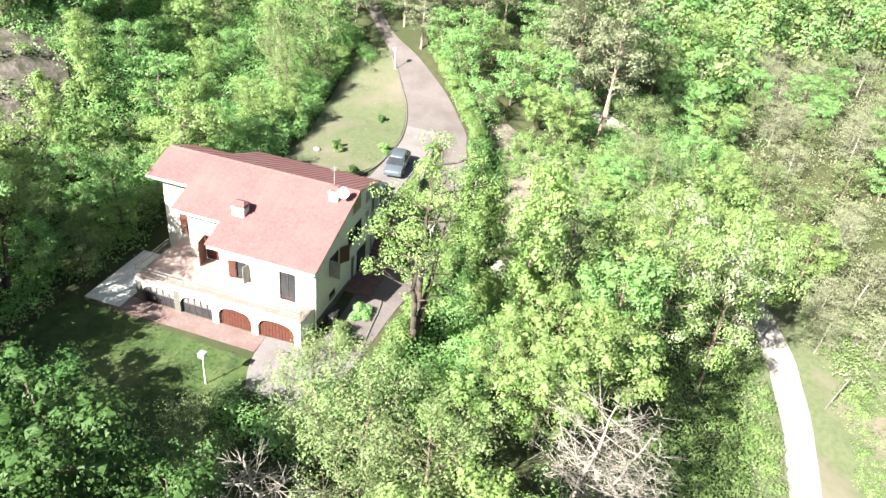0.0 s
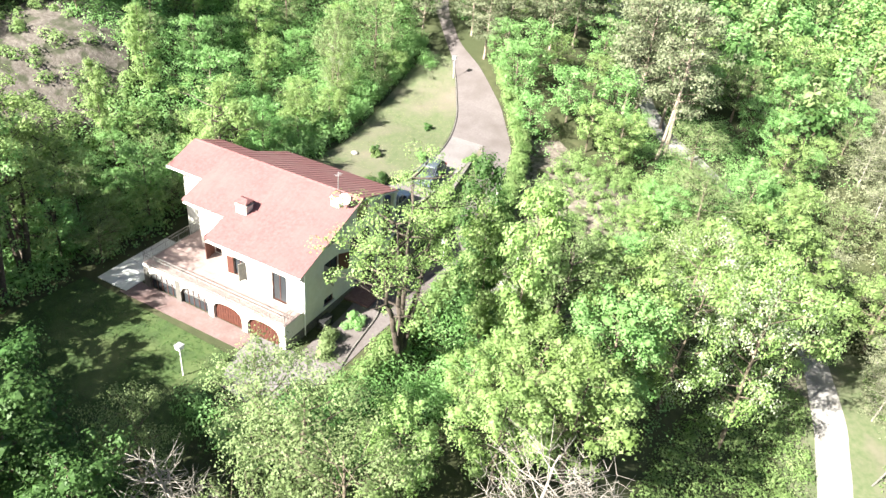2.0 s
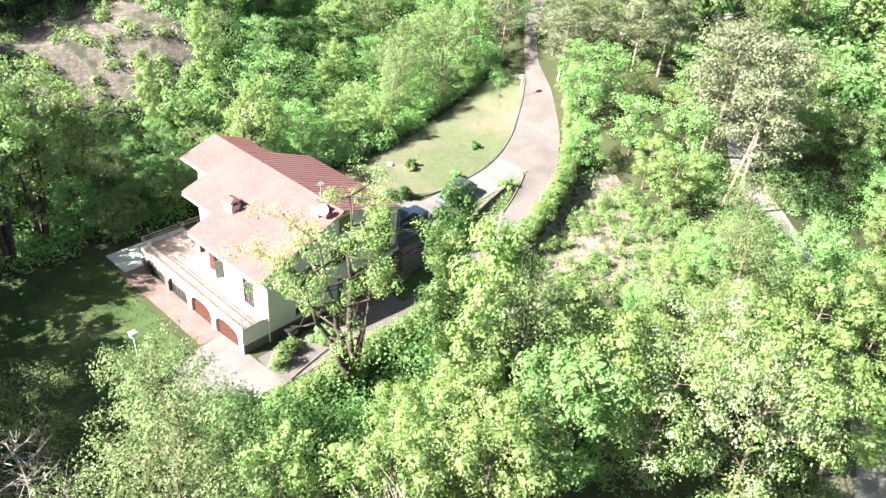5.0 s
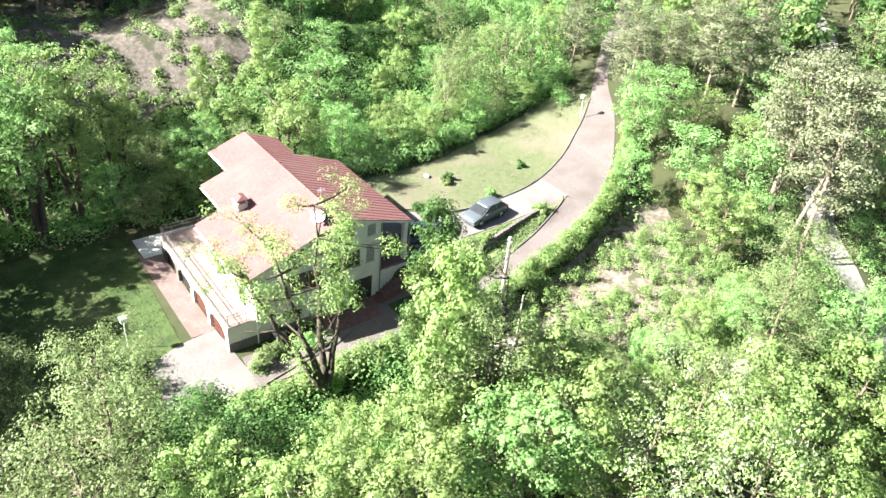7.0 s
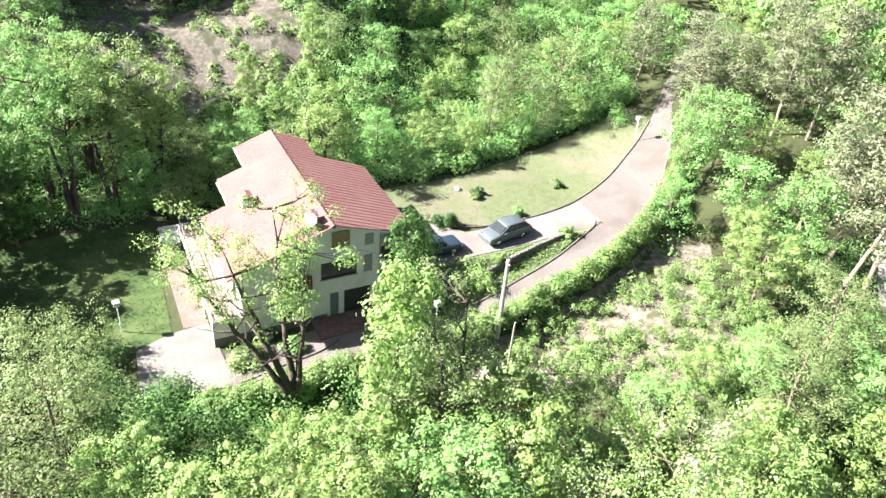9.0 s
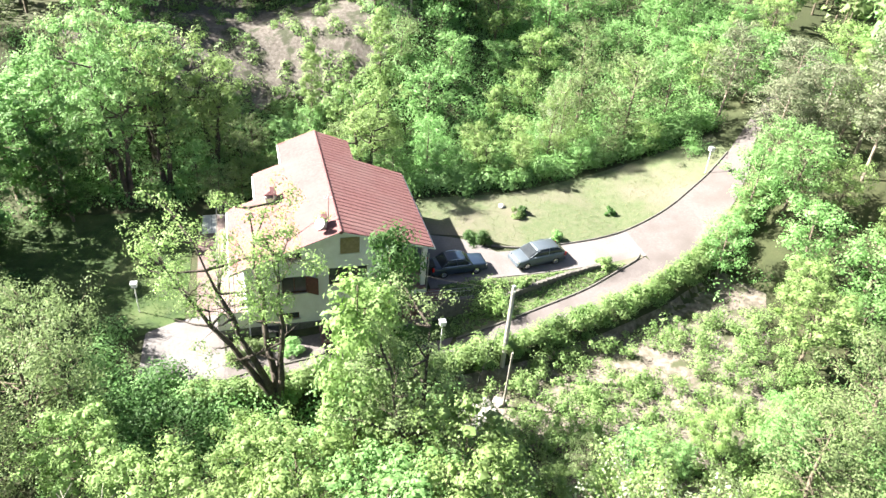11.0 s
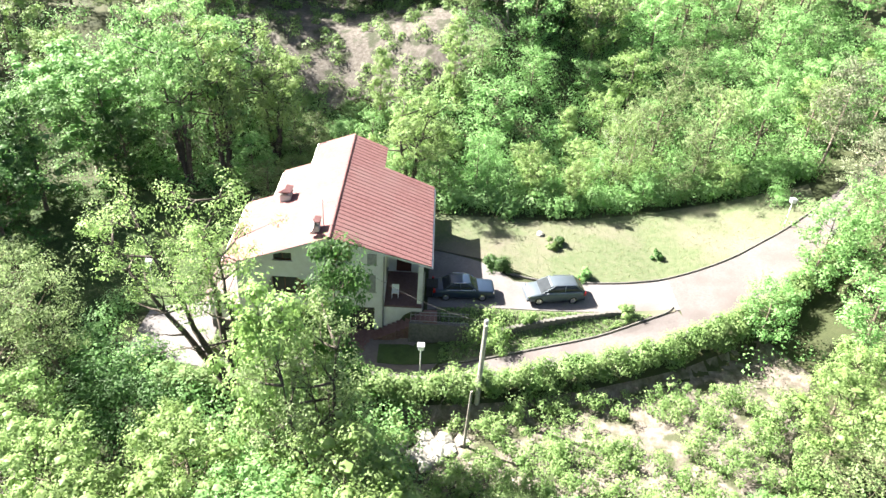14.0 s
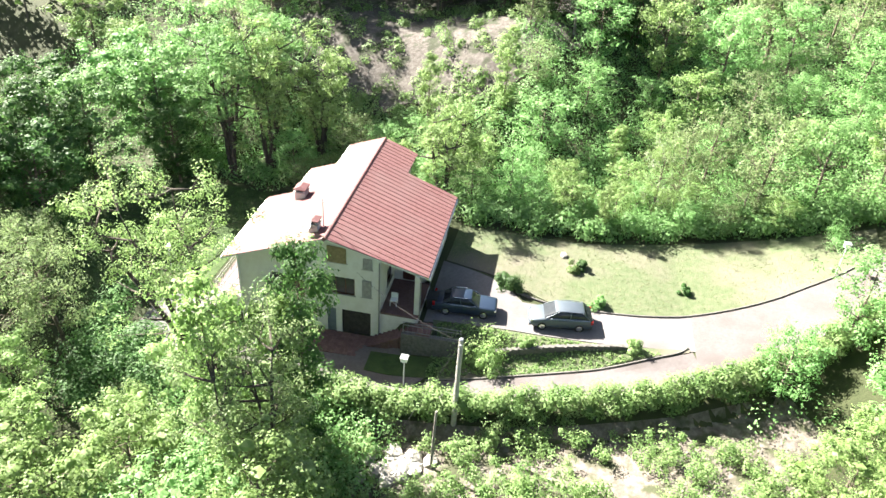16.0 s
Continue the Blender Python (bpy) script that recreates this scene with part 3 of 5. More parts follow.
def tile_row(x0, x1, y_top, y_end, pitch, courses, roll, cut=None):
    """One run of roof tiles from the ridge down to the eaves, with a raised roll and stepped courses."""
    n = max(2, int(abs(y_end - y_top) / courses))
    groove = 0.0 if roll > 0.03 else 0.026
    prof = [(0.0, groove), (0.05, 0.03), (0.5, 0.035), (0.84, 0.03), (0.90, 0.02 + roll * 0.8), (0.95, 0.02 + roll), (1.0, 0.02 + roll * 0.7)]
    verts, faces = [], []
    w = len(prof)
    for k in range(n):
        for e in (0, 1):
            f = (k + e) / n
            y = y_top + (y_end - y_top) * f + (0.01 if e and k < n - 1 else 0.0) * (1 if y_end > y_top else -1)
            for u, h in prof:
                x = x0 + (x1 - x0) * u
                if cut:
                    x = min(x, cut(y))
                verts.append((x, y, roof_z(x, y) + h + ((0.009 if roll < 0.03 else 0.003) if e else 0.0)))
    for k in range(2 * n - 1):
        for i in range(w - 1):
            faces.append((k * w + i, k * w + i + 1, (k + 1) * w + i + 1, (k + 1) * w + i))
    b = len(verts)
    rim = [k * w for k in range(2 * n)] + [(2 * n - 1) * w + i for i in range(1, w)] + [k * w + w - 1 for k in range(2 * n - 2, -1, -1)] + list(range(w - 2, 0, -1))
    for r in rim:
        x, y, z = verts[r]
        verts.append((x, y, roof_z(x, y) + 0.004))
    for k in range(len(rim)):
        faces.append((rim[k], b + k, b + (k + 1) % len(rim), rim[(k + 1) % len(rim)]))
    return mesh_of("roof_strip", verts, faces, M_ROOF)


x = -15.85
while x < -0.05:
    x1 = min(x + 0.5, 0.02)
    m = (x + x1) / 2
    y_e = 3.97 if m < -12.1 else 1.77 if m < -8.1 else -0.28
    part("roof_strip", tile_row(x, x1, 7.0, y_e, 0.33, 0.38, 0.012), None, roof)
    x = x1
x = -15.7
while x < -0.1:
    x1 = min(x + 0.5, 0.0)
    m = (x + x1) / 2
    y_e = 9.73 if m < -12.0 else 13.73
    cut = (lambda y: 0.02 - 1.02 * (y - 7) / 6.7) if x1 > -1.1 else None
    part("roof_strip", tile_row(x, x1, 7.0, y_e, 0.5, 0.42, 0.044, cut), None, roof_n)
    x = x1
for k in range(40):
    a = -15.7 + k * 15.7 / 40
    bm = rod((a, 7, RIDGE_Z - 0.03), (a + 15.7 / 40 + 0.03, 7, RIDGE_Z - 0.03), 0.12, 0.135, 10)
    part("ridge_tile", bm, M_ROOF, roof, smooth=False)


def gutter(x0, x1, y, out):
    z = roof_z((x0 + x1) / 2, y) - 0.1
    bm = bmesh.new()
    rod((x0, y + out * 0.06, z), (x1, y + out * 0.06, z), 0.06, 0.06, 8, bm)
    part("gutter", bm, M_WHITEP, house, "white metal gutter")


gutter(-8.1, 0, -0.27, -1)
gutter(-12.1, -8.1, 1.78, -1)
gutter(-15.9, -12.1, 3.98, -1)
gutter(-12, -1.0, 13.72, 1)


def chimney(x, y, w, d, h, cap, mat):
    z = roof_z(x, y)
    body = part("chimney", box(x - w / 2, x + w / 2, y - d / 2, y + d / 2, z - 0.4, z + h, None, 0.01), mat, house)
    part("chimney_collar", box(x - w / 2 - 0.06, x + w / 2 + 0.06, y - d / 2 - 0.06, y + d / 2 + 0.06, z + h, z + h + 0.08, None, 0.01), M_CONC, body)
    for sx in (-1, 1):
        for sy in (-1, 1):
            part("chimney_post", box(x + sx * (w / 2 - 0.08) - 0.06, x + sx * (w / 2 - 0.08) + 0.06, y + sy * (d / 2 - 0.08) - 0.06, y + sy * (d / 2 - 0.08) + 0.06, z + h + 0.08, z + h + 0.26), mat, body)
    t = z + h + 0.26
    e = 0.07
    bm = bmesh.new()
    lo = [bm.verts.new((x + sx * (w / 2 + e), y + sy * (d / 2 + e), t)) for sx, sy in ((-1, -1), (1, -1), (1, 1), (-1, 1))]
    mid = [bm.verts.new((v.co.x, v.co.y, t + 0.06)) for v in lo]
    r0, r1 = bm.verts.new((x - w / 2 + 0.15, y, t + cap)), bm.verts.new((x + w / 2 - 0.15, y, t + cap))
    bm.faces.new(lo[::-1])
    for k in range(4):
        bm.faces.new((lo[k], lo[(k + 1) % 4], mid[(k + 1) % 4], mid[k]))
    bm.faces.new((mid[0], mid[1], r1, r0))
    bm.faces.new((mid[2], mid[3], r0, r1))
    bm.faces.new((mid[1], mid[2], r1))
    bm.faces.new((mid[3], mid[0], r0))
    part("chimney_cap", bm, M_ROOF, body, "small terracotta cap")


chimney(-7.3, 2.85, 0.95, 0.75, 0.5, 0.26, M_WALL)
chimney(-1.45, 5.9, 0.7, 0.6, 0.58, 0.2, M_WALL)
dish = thing("satellite_dish", "white round satellite dish fixed beside the roof chimney", "antenna")
bm = bmesh.new()
rings = []
for i in range(6):
    r = 0.42 * i / 5
    rings.append([bm.verts.new((r * math.cos(t), r * math.sin(t), 0.35 * r * r)) for t in [2 * math.pi * k / 20 for k in range(20)]] if i else [bm.verts.new((0, 0, 0))])
for k in range(20):
    bm.faces.new((rings[0][0], rings[1][k], rings[1][(k + 1) % 20]))
    for i in range(1, 5):
        bm.faces.new((rings[i][k], rings[i + 1][k], rings[i + 1][(k + 1) % 20], rings[i][(k + 1) % 20]))
aim = Vector((0.45, -0.75, 0.5)).to_track_quat("Z", "Y").to_matrix().to_4x4()
for v in bm.verts:
    v.co = Matrix.Translation((-0.75, 5.75, 8.3)) @ aim @ v.co
dsh = part("reflector", bm, M_WHITEP, dish)
sol = dsh.modifiers.new("thick", "SOLIDIFY")
sol.thickness = 0.02
part("bracket", rod((-1.1, 5.85, 7.85), (-0.78, 5.78, 8.27), 0.03), M_IRON, dish)
part("feed_arm", rod((-0.75, 5.7, 7.95), (-0.52, 5.35, 8.3), 0.015), M_IRON, dish)
mast = thing("aerial_mast", "thin grey television aerial mast on the ridge", "antenna")
part("mast", rod((-1.75, 6.4, 7.65), (-1.75, 6.4, 9.85), 0.03), M_GALV, mast)
for k in range(5):
    part("element", rod((-1.95, 6.4 - 0.25 + 0.12 * k, 9.65), (-1.55, 6.4 - 0.25 + 0.12 * k, 9.65), 0.01, sides=5), M_GALV, mast)
part("boom", rod((-1.75, 6.1, 9.65), (-1.75, 6.7, 9.65), 0.015, sides=6), M_GALV, mast)

# terrace over the arches
T_Y, T_Z = -1.4, 1.75
terrace = part("terrace", prism([(-13.6, T_Y), (-0.5, T_Y), (-0.5, 0.597), (-7.603, 0.597), (-7.603, 2.697), (-11.703, 2.697), (-11.703, 4.897), (-13.6, 4.897)], T_Z - 0.25, T_Z - 0.03), M_WALL, house)
for i in range(14):
    for j in range(7):
        xa, ya = -13.58 + i * 0.934, T_Y + 0.02 + j * 0.9
        xm, ym = xa + 0.467, ya + 0.45
        lim = 0.6 if xm > -7.6 else 2.7 if xm > -11.7 else 4.9
        if ya + 0.2 > lim:
            continue
        part("floor_tile", box(xa, xa + 0.924, ya, min(ya + 0.89, lim - 0.01), T_Z - 0.028, T_Z), M_TERRACE, terrace)
PIERS = [-13.35, -10.25, -7.15, -4.05, -0.75]
for k in range(4):
    bm = bmesh.new()
    a, b = PIERS[k] + 0.25, PIERS[k + 1] - 0.25
    N = 14
    for i in range(N):
        u0, u1 = a + (b - a) * i / N, a + (b - a) * (i + 1) / N
        h = [0.62 + 0.68 * math.sqrt(max(0, 1 - ((u - (a + b) / 2) / ((b - a) / 2)) ** 2)) ** 0.9 for u in (u0, u1)]
        vs = [bm.verts.new((u, y, z)) for y in (T_Y + 0.002, T_Y + 0.32) for u, z in ((u0, h[0]), (u1, h[1]), (u1, T_Z - 0.252), (u0, T_Z - 0.252))]
        for f in ((0, 1, 2, 3), (7, 6, 5, 4), (0, 4, 5, 1), (2, 6, 7, 3)):
            bm.faces.new([vs[q] for q in f])
    bmesh.ops.remove_doubles(bm, verts=bm.verts, dist=0.001)
    part("arch", bm, M_WALL, house, "white plastered arch")
for p in PIERS:
    part("pier", box(p - 0.25, p + 0.25, T_Y - 0.02, T_Y + 0.36, -1.2, T_Z - 0.253, None, 0.01), M_KERB if p < -8 else M_WALL, house)
part("terrace_end", box(-0.8, -0.503, T_Y + 0.36, 0.6, -1.2, T_Z - 0.253), M_WALL, house)
part("terrace_end", box(-13.6, -13.3, T_Y + 0.36, 4.9, -1.2, T_Z - 0.253), M_WALL, house)
part("plinth", box(-0.5, -0.44, T_Y, 6.6, -1.0, 0.35), M_KERB, house, "dark stone base band")
# Back wall coloured dark so the cellar recess reads as shaded.
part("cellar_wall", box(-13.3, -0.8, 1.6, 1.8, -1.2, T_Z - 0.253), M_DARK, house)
part("cellar_floor", box(-13.3, -0.8, T_Y, 1.6, -0.7, -0.38), M_BRICK, house)
for k in range(4):
    a, b = PIERS[k] + 0.27, PIERS[k + 1] - 0.27
    if k < 2:
        body = part("window", box(a, b, T_Y + 0.2, T_Y + 0.26, 0.5, 0.58), M_IRON, house)
        n = 5
        for i in range(n + 1):
            u = a + (b - a) * i / n
            part("mullion", box(u - 0.025, u + 0.025, T_Y + 0.2, T_Y + 0.26, -0.45, 1.22 if 0 < i < n else 0.8), M_WOOD, body)
            if i < n:
                part("upper_light", box(u + 0.06, u + (b - a) / n - 0.06, T_Y + 0.205, T_Y + 0.22, 0.62, 1.0), M_GALV, body, "pale upper light")
        part("pane", box(a, b, T_Y + 0.225, T_Y + 0.235, -0.45, 1.3), M_GLASS, body)
    else:
        body = part("door", box(a, b, T_Y + 0.22, T_Y + 0.26, -0.5, 1.3), M_WOOD, house, "red-brown boarded cellar door")
        n = 11
        for i in range(n):
            u = a + (b - a) * i / n
            part("board", box(u + 0.012, u + (b - a) / n - 0.012, T_Y + 0.19, T_Y + 0.218, -0.45, 1.3), M_WOOD, body)


def railing(name, pts, h, gap, label):
    ob = thing(name, label, "railing")
    for (x0, y0, z0), (x1, y1, z1) in zip(pts, pts[1:]):
        for hh in (h, 0.12, h * 0.72):
            part("rail", rod((x0, y0, z0 + hh), (x1, y1, z1 + hh), 0.022, sides=6), M_IRON, ob)
        n = max(1, int(math.dist((x0, y0), (x1, y1)) / gap))
        for i in range(n + 1):
            f = i / n
            p = (x0 + (x1 - x0) * f, y0 + (y1 - y0) * f, z0 + (z1 - z0) * f)
            part("post" if i % 8 == 0 else "baluster", rod(p, (p[0], p[1], p[2] + h), 0.025 if i % 8 == 0 else 0.01, sides=5), M_IRON, ob)
    return ob


railing("railing", [(-13.5, 4.7, T_Z), (-13.5, T_Y + 0.1, T_Z), (-0.6, T_Y + 0.1, T_Z), (-0.6, 0.5, T_Z)], 0.95, 0.16, "thin grey iron railing round the terrace")

# steps from the court up to the porch
stairs = thing("outdoor_stairs", "red brick outdoor stairs along the porch wall", "stairs")
for k in range(11):
    y0 = 9.95 + k * 0.31
    z = 0.18 * (k + 1)
    part("tread", box(-0.495, 0.62, y0, y0 + 0.34, z - 0.05, z, None, 0.008), M_BRICK, stairs)
    part("riser", box(-0.49, 0.56, y0 + 0.02, y0 + 0.31, -0.4, z - 0.052), M_BRICK, stairs)
part("landing", box(-0.55, 0.75, 13.36, 14.3, 1.7, 2.1), M_BRICK, stairs)
part("side_wall", prism([(0.62, 12.4), (0.86, 12.4), (0.86, 16.5), (0.62, 16.5)], -0.3, 2.0), M_KERB, stairs, "grey retaining wall")
railing("railing", [(0.7, 12.5, 2.0), (0.7, 16.4, 2.0)], 0.9, 0.3, "thin grey iron railing on the retaining wall")


# ---- vehicles ----
def car(name, label, mat, length, width, height, profile, glass, at, turn):
    """A car from a side profile [(y, z_low, z_top)], with glasshouse, wheels, lamps and mirrors. It points to -y."""
    ob = thing(name, label, "car")
    def hull(sections, narrow, top_round):
        bm = bmesh.new()
        rings = []
        for y, z0, z1, w in sections:
            h = z1 - z0
            pts = [(-w * 0.93, z0), (-w, z0 + h * 0.25), (-w * 0.99, z0 + h * 0.62), (-w * narrow, z1 - h * 0.08), (-w * narrow * 0.82, z1), (w * narrow * 0.82, z1), (w * narrow, z1 - h * 0.08), (w * 0.99, z0 + h * 0.62), (w, z0 + h * 0.25), (w * 0.93, z0)]
            rings.append([bm.verts.new((x, y, z)) for x, z in pts])
        for a, b in zip(rings, rings[1:]):
            for k in range(10):
                bm.faces.new((a[k], a[(k + 1) % 10], b[(k + 1) % 10], b[k]))
        bm.faces.new(rings[0])
        bm.faces.new(rings[-1][::-1])
        return bm
    body = part("body", hull([(y, a, b, width / 2 * w) for y, a, b, w in profile], 0.95, 1), mat, ob, smooth=True)
    body.modifiers.new("edges", "BEVEL").width = 0.03
    part("glasshouse", hull([(y, a, b, width / 2 * w) for y, a, b, w in glass], 0.8, 1), M_GLASS, ob, "dark tinted glass", smooth=False)
    g0, g1 = glass[1], glass[-2]
    bm = bmesh.new()
    rings = []
    first, last = glass[0], glass[-1]
    rise = [(first[0] * 0.12 + g0[0] * 0.88, g0[2] - 0.055)] + [(q[0], q[2]) for q in glass[1:-1]] + [(last[0] * 0.15 + g1[0] * 0.85, g1[2] - 0.06)]
    for y, z in rise:
        rings.append([bm.verts.new((sx * width, y, z + dz)) for sx, dz in ((-0.352, -0.05), (-0.345, -0.005), (-0.29, 0.02), (-0.14, 0.032), (0.14, 0.032), (0.29, 0.02), (0.345, -0.005), (0.352, -0.05))])
    for a, b in zip(rings, rings[1:]):
        for k in range(7):
            bm.faces.new((a[k], a[k + 1], b[k + 1], b[k]))
        bm.faces.new((a[7], a[0], b[0], b[7]))
    bm.faces.new(rings[0])
    bm.faces.new(rings[-1][::-1])
    bmesh.ops.recalc_face_normals(bm, faces=bm.faces)
    part("roof", bm, mat, ob, smooth=True)
    for sx in (-1, 1):
        part("window_trim", rod((sx * width * 0.487, glass[0][0] + 0.15, glass[0][1] + 0.06), (sx * width * 0.487, glass[-1][0] - 0.2, glass[-1][1] + 0.07), 0.016, sides=6), M_CHROME, ob)
    for sx in (-1, 1):
        for y0, y1 in ((glass[0][0] + 0.1, glass[1][0] + 0.15), (glass[-1][0] - 0.08, glass[-2][0] - 0.05)):
            part("roof_post", rod((sx * width * 0.45, y0, glass[0][1] + 0.05), (sx * width * 0.375, y1, g0[2]), 0.035, sides=6), mat, ob)
        mid = (g0[0] + g1[0]) / 2
        part("roof_post", rod((sx * width * 0.475, mid, g0[1] + 0.08), (sx * width * 0.385, mid + 0.05, g0[2]), 0.035, sides=6), mat, ob)
        part("roof_rail", rod((sx * width * 0.36, g0[0] + 0.3, g0[2] + 0.05), (sx * width * 0.36, g1[0] - 0.2, g0[2] + 0.05), 0.018, sides=6), M_CHROME, ob)
        part("mirror", box(sx * width * 0.5 - 0.09, sx * width * 0.5 + 0.09, -0.75, -0.62, 0.9, 1.03, None, 0.03), mat, ob)
        part("headlight", box(sx * width * 0.36 - 0.17, sx * width * 0.36 + 0.17, -length / 2 + 0.03, -length / 2 + 0.2, 0.6, 0.74, None, 0.03), M_CHROME, ob)
        part("tail_light", box(sx * width * 0.43 - 0.09, sx * width * 0.43 + 0.09, length / 2 - 0.16, length / 2 + 0.01, 0.68, 0.95, None, 0.02), M_TAIL, ob)
        for y in (-length * 0.3, length * 0.29):
            bm = rod((sx * (width / 2 - 0.2), y, 0.31), (sx * (width / 2 + 0.01), y, 0.31), 0.31, 0.31, 20)
            w = part("wheel", bm, M_RUBBER, ob)
            part("rim", rod((sx * (width / 2 + 0.012), y, 0.31), (sx * (width / 2 + 0.02), y, 0.31), 0.2, 0.17, 14), M_CHROME, w)
    part("bumper", box(-width * 0.46, width * 0.46, -length / 2 - 0.03, -length / 2 + 0.12, 0.28, 0.5, None, 0.04), mat, ob)
    part("bumper", box(-width * 0.46, width * 0.46, length / 2 - 0.12, length / 2 + 0.03, 0.3, 0.55, None, 0.04), mat, ob)
    part("number_plate", box(-0.26, 0.26, length / 2 + 0.03, length / 2 + 0.04, 0.55, 0.66), M_WHITEP, ob)
    ob.matrix_world = pose(at[0], at[1], at[2], 0, 0, turn)
    return ob


L = 4.25
car("estate_car", "dark grey metallic estate car parked on the upper drive", M_CARGREY, L, 1.8, 1.48,
    [(-L / 2, 0.3, 0.62, 0.82), (-L / 2 + 0.25, 0.22, 0.78, 0.95), (-1.0, 0.2, 0.95, 1.0), (0.0, 0.2, 1.0, 1.0), (1.4, 0.22, 1.02, 1.0), (L / 2 - 0.2, 0.28, 1.0, 0.95), (L / 2, 0.36, 0.85, 0.86)],
    [(-1.15, 0.9, 0.96, 0.9), (-0.35, 0.92, 1.44, 0.86), (0.4, 0.93, 1.48, 0.87), (1.45, 0.93, 1.44, 0.85), (2.05, 0.93, 1.02, 0.88)], (-2.85, 22.65, gz(-2.85, 22.65) + 0.05), 8)
L = 4.4
car("saloon_car", "old dark blue saloon car parked in the shade of the house", M_CARBLUE, L, 1.7, 1.4,
    [(-L / 2, 0.32, 0.74, 0.9), (-L / 2 + 0.2, 0.24, 0.82, 0.97), (-0.85, 0.2, 0.9, 1.0), (0.0, 0.2, 0.92, 1.0), (1.2, 0.22, 0.93, 1.0), (L / 2 - 0.15, 0.28, 0.9, 0.96), (L / 2, 0.36, 0.8, 0.9)],
    [(-1.0, 0.86, 0.9, 0.92), (-0.4, 0.88, 1.36, 0.84), (0.3, 0.88, 1.39, 0.84), (0.95, 0.88, 1.36, 0.83), (1.5, 0.88, 0.92, 0.9)], (-2.7, 16.1, gz(-2.7, 16.1) + 0.045), 184)

# ---- posts, lamps and small things ----
def garden_lamp(x, y, h, lean=0.0):
    ob = thing("garden_lamp", "white garden lamp on a thin pale post", "lamp", "garden lamps")
    z = gz(x, y)
    part("post", rod((x, y, z - 0.2), (x + lean, y, z + h), 0.045, 0.035), M_WHITEP, ob)
    part("head", box(x + lean - 0.2, x + lean + 0.2, y - 0.2, y + 0.2, z + h, z + h + 0.3, None, 0.05), M_WHITEP, ob)
    part("cap", box(x + lean - 0.24, x + lean + 0.24, y - 0.24, y + 0.24, z + h + 0.3, z + h + 0.35, None, 0.015), M_GALV, ob)


garden_lamp(3.75, 13.3, 2.1)
garden_lamp(-10.75, 42.0, 2.3, -0.1)
garden_lamp(-4.4, -6.9, 2.3)
pole = thing("utility_pole", "grey concrete utility pole among the scrub", "pole")
part("shaft", rod((6.25, 17.0, gz(6.25, 17) - 0.5), (6.2, 17.0, 6.95), 0.17, 0.13, 10), M_CONC, pole)
part("top_cap", rod((6.2, 17.0, 6.95), (6.2, 17.0, 7.0), 0.14, 0.1, 10), M_GALV, pole)
part("crossarm", box(5.95, 6.45, 16.95, 17.05, 6.6, 6.7), M_GALV, pole)
post = thing("leaning_post", "grey leaning post in the scrub beside the track", "pole")
part("shaft", rod((40.3, 22.0, gz(40.3, 22.0) - 0.3), (41.7, 23.6, gz(40.3, 22.0) + 3.2), 0.09, 0.07, 8), M_KERB, post)
pole2 = thing("wooden_pole", "weathered grey wooden prop pole", "pole")
part("shaft", rod((9.1, 16.2, gz(9.1, 16.2) - 0.4), (9.0, 16.3, gz(9.1, 16.2) + 4.6), 0.09, 0.07, 8), M_DEAD, pole2)


def cable(name, a, b, sag, label):
    cu = bpy.data.curves.new(name, "CURVE")
    cu.dimensions, cu.bevel_depth, cu.bevel_resolution = "3D", 0.009, 1
    sp = cu.splines.new("POLY")
    sp.points.add(20)
    for i in range(21):
        f = i / 20
        p = Vector(a).lerp(Vector(b), f) - Vector((0, 0, sag * 4 * f * (1 - f)))
        sp.points[i].co = (*p, 1)
    cu.materials.append(M_RUBBER)
    return tagged(new(name, cu), label, "cable")


cable("stay_cable", (6.2, 17.0, 6.7), (10.8, 12.5, gz(10.8, 12.5)), 0.05, "black stay cable from the concrete pole down to the ground")
cable("overhead_cable", (6.2, 17.0, 6.75), (-0.5, 9.0, 5.4), 0.5, "black overhead cable from the pole to the house")
bin_ = thing("refuse_bin", "black lidded wheeled bin beside the house", "bin")
part("body", box(-2.9, -2.0, 13.5, 14.2, 2.1, 3.0, None, 0.05), M_RUBBER, bin_)
part("lid", box(-2.95, -1.95, 13.45, 14.25, 3.0, 3.08, None, 0.03), M_RUBBER, bin_)
chair = thing("garden_chair", "white plastic garden chair in the porch", "chair")
cx, cy, cz = -1.6, 11.3, 2.35
part("seat", box(cx - 0.25, cx + 0.25, cy - 0.25, cy + 0.25, cz + 0.42, cz + 0.46, None, 0.015), M_WHITEP, chair)
part("backrest", box(cx - 0.25, cx - 0.21, cy - 0.25, cy + 0.25, cz + 0.46, cz + 0.88, None, 0.015), M_WHITEP, chair)
for sx in (-1, 1):
    for sy in (-1, 1):
        part("leg", rod((cx + sx * 0.22, cy + sy * 0.22, cz), (cx + sx * 0.21, cy + sy * 0.21, cz + 0.43), 0.025, 0.02, 6), M_WHITEP, chair)
rack = thing("iron_rack", "dark iron rack with garden tools beside the wall", "rack")
for k, (xa, ya) in enumerate(((0.0, 1.5), (0.0, 2.6), (0.55, 1.5), (0.55, 2.6))):
    part("leg", rod((xa, ya, gz(xa, ya) - 0.05), (xa, ya, gz(xa, ya) + 0.95), 0.03, sides=6), M_RUBBER, rack)
for h in (0.35, 0.9):
    part("shelf", box(-0.03, 0.58, 1.46, 2.64, gz(0.2, 2) + h, gz(0.2, 2) + h + 0.04), M_RUBBER, rack)
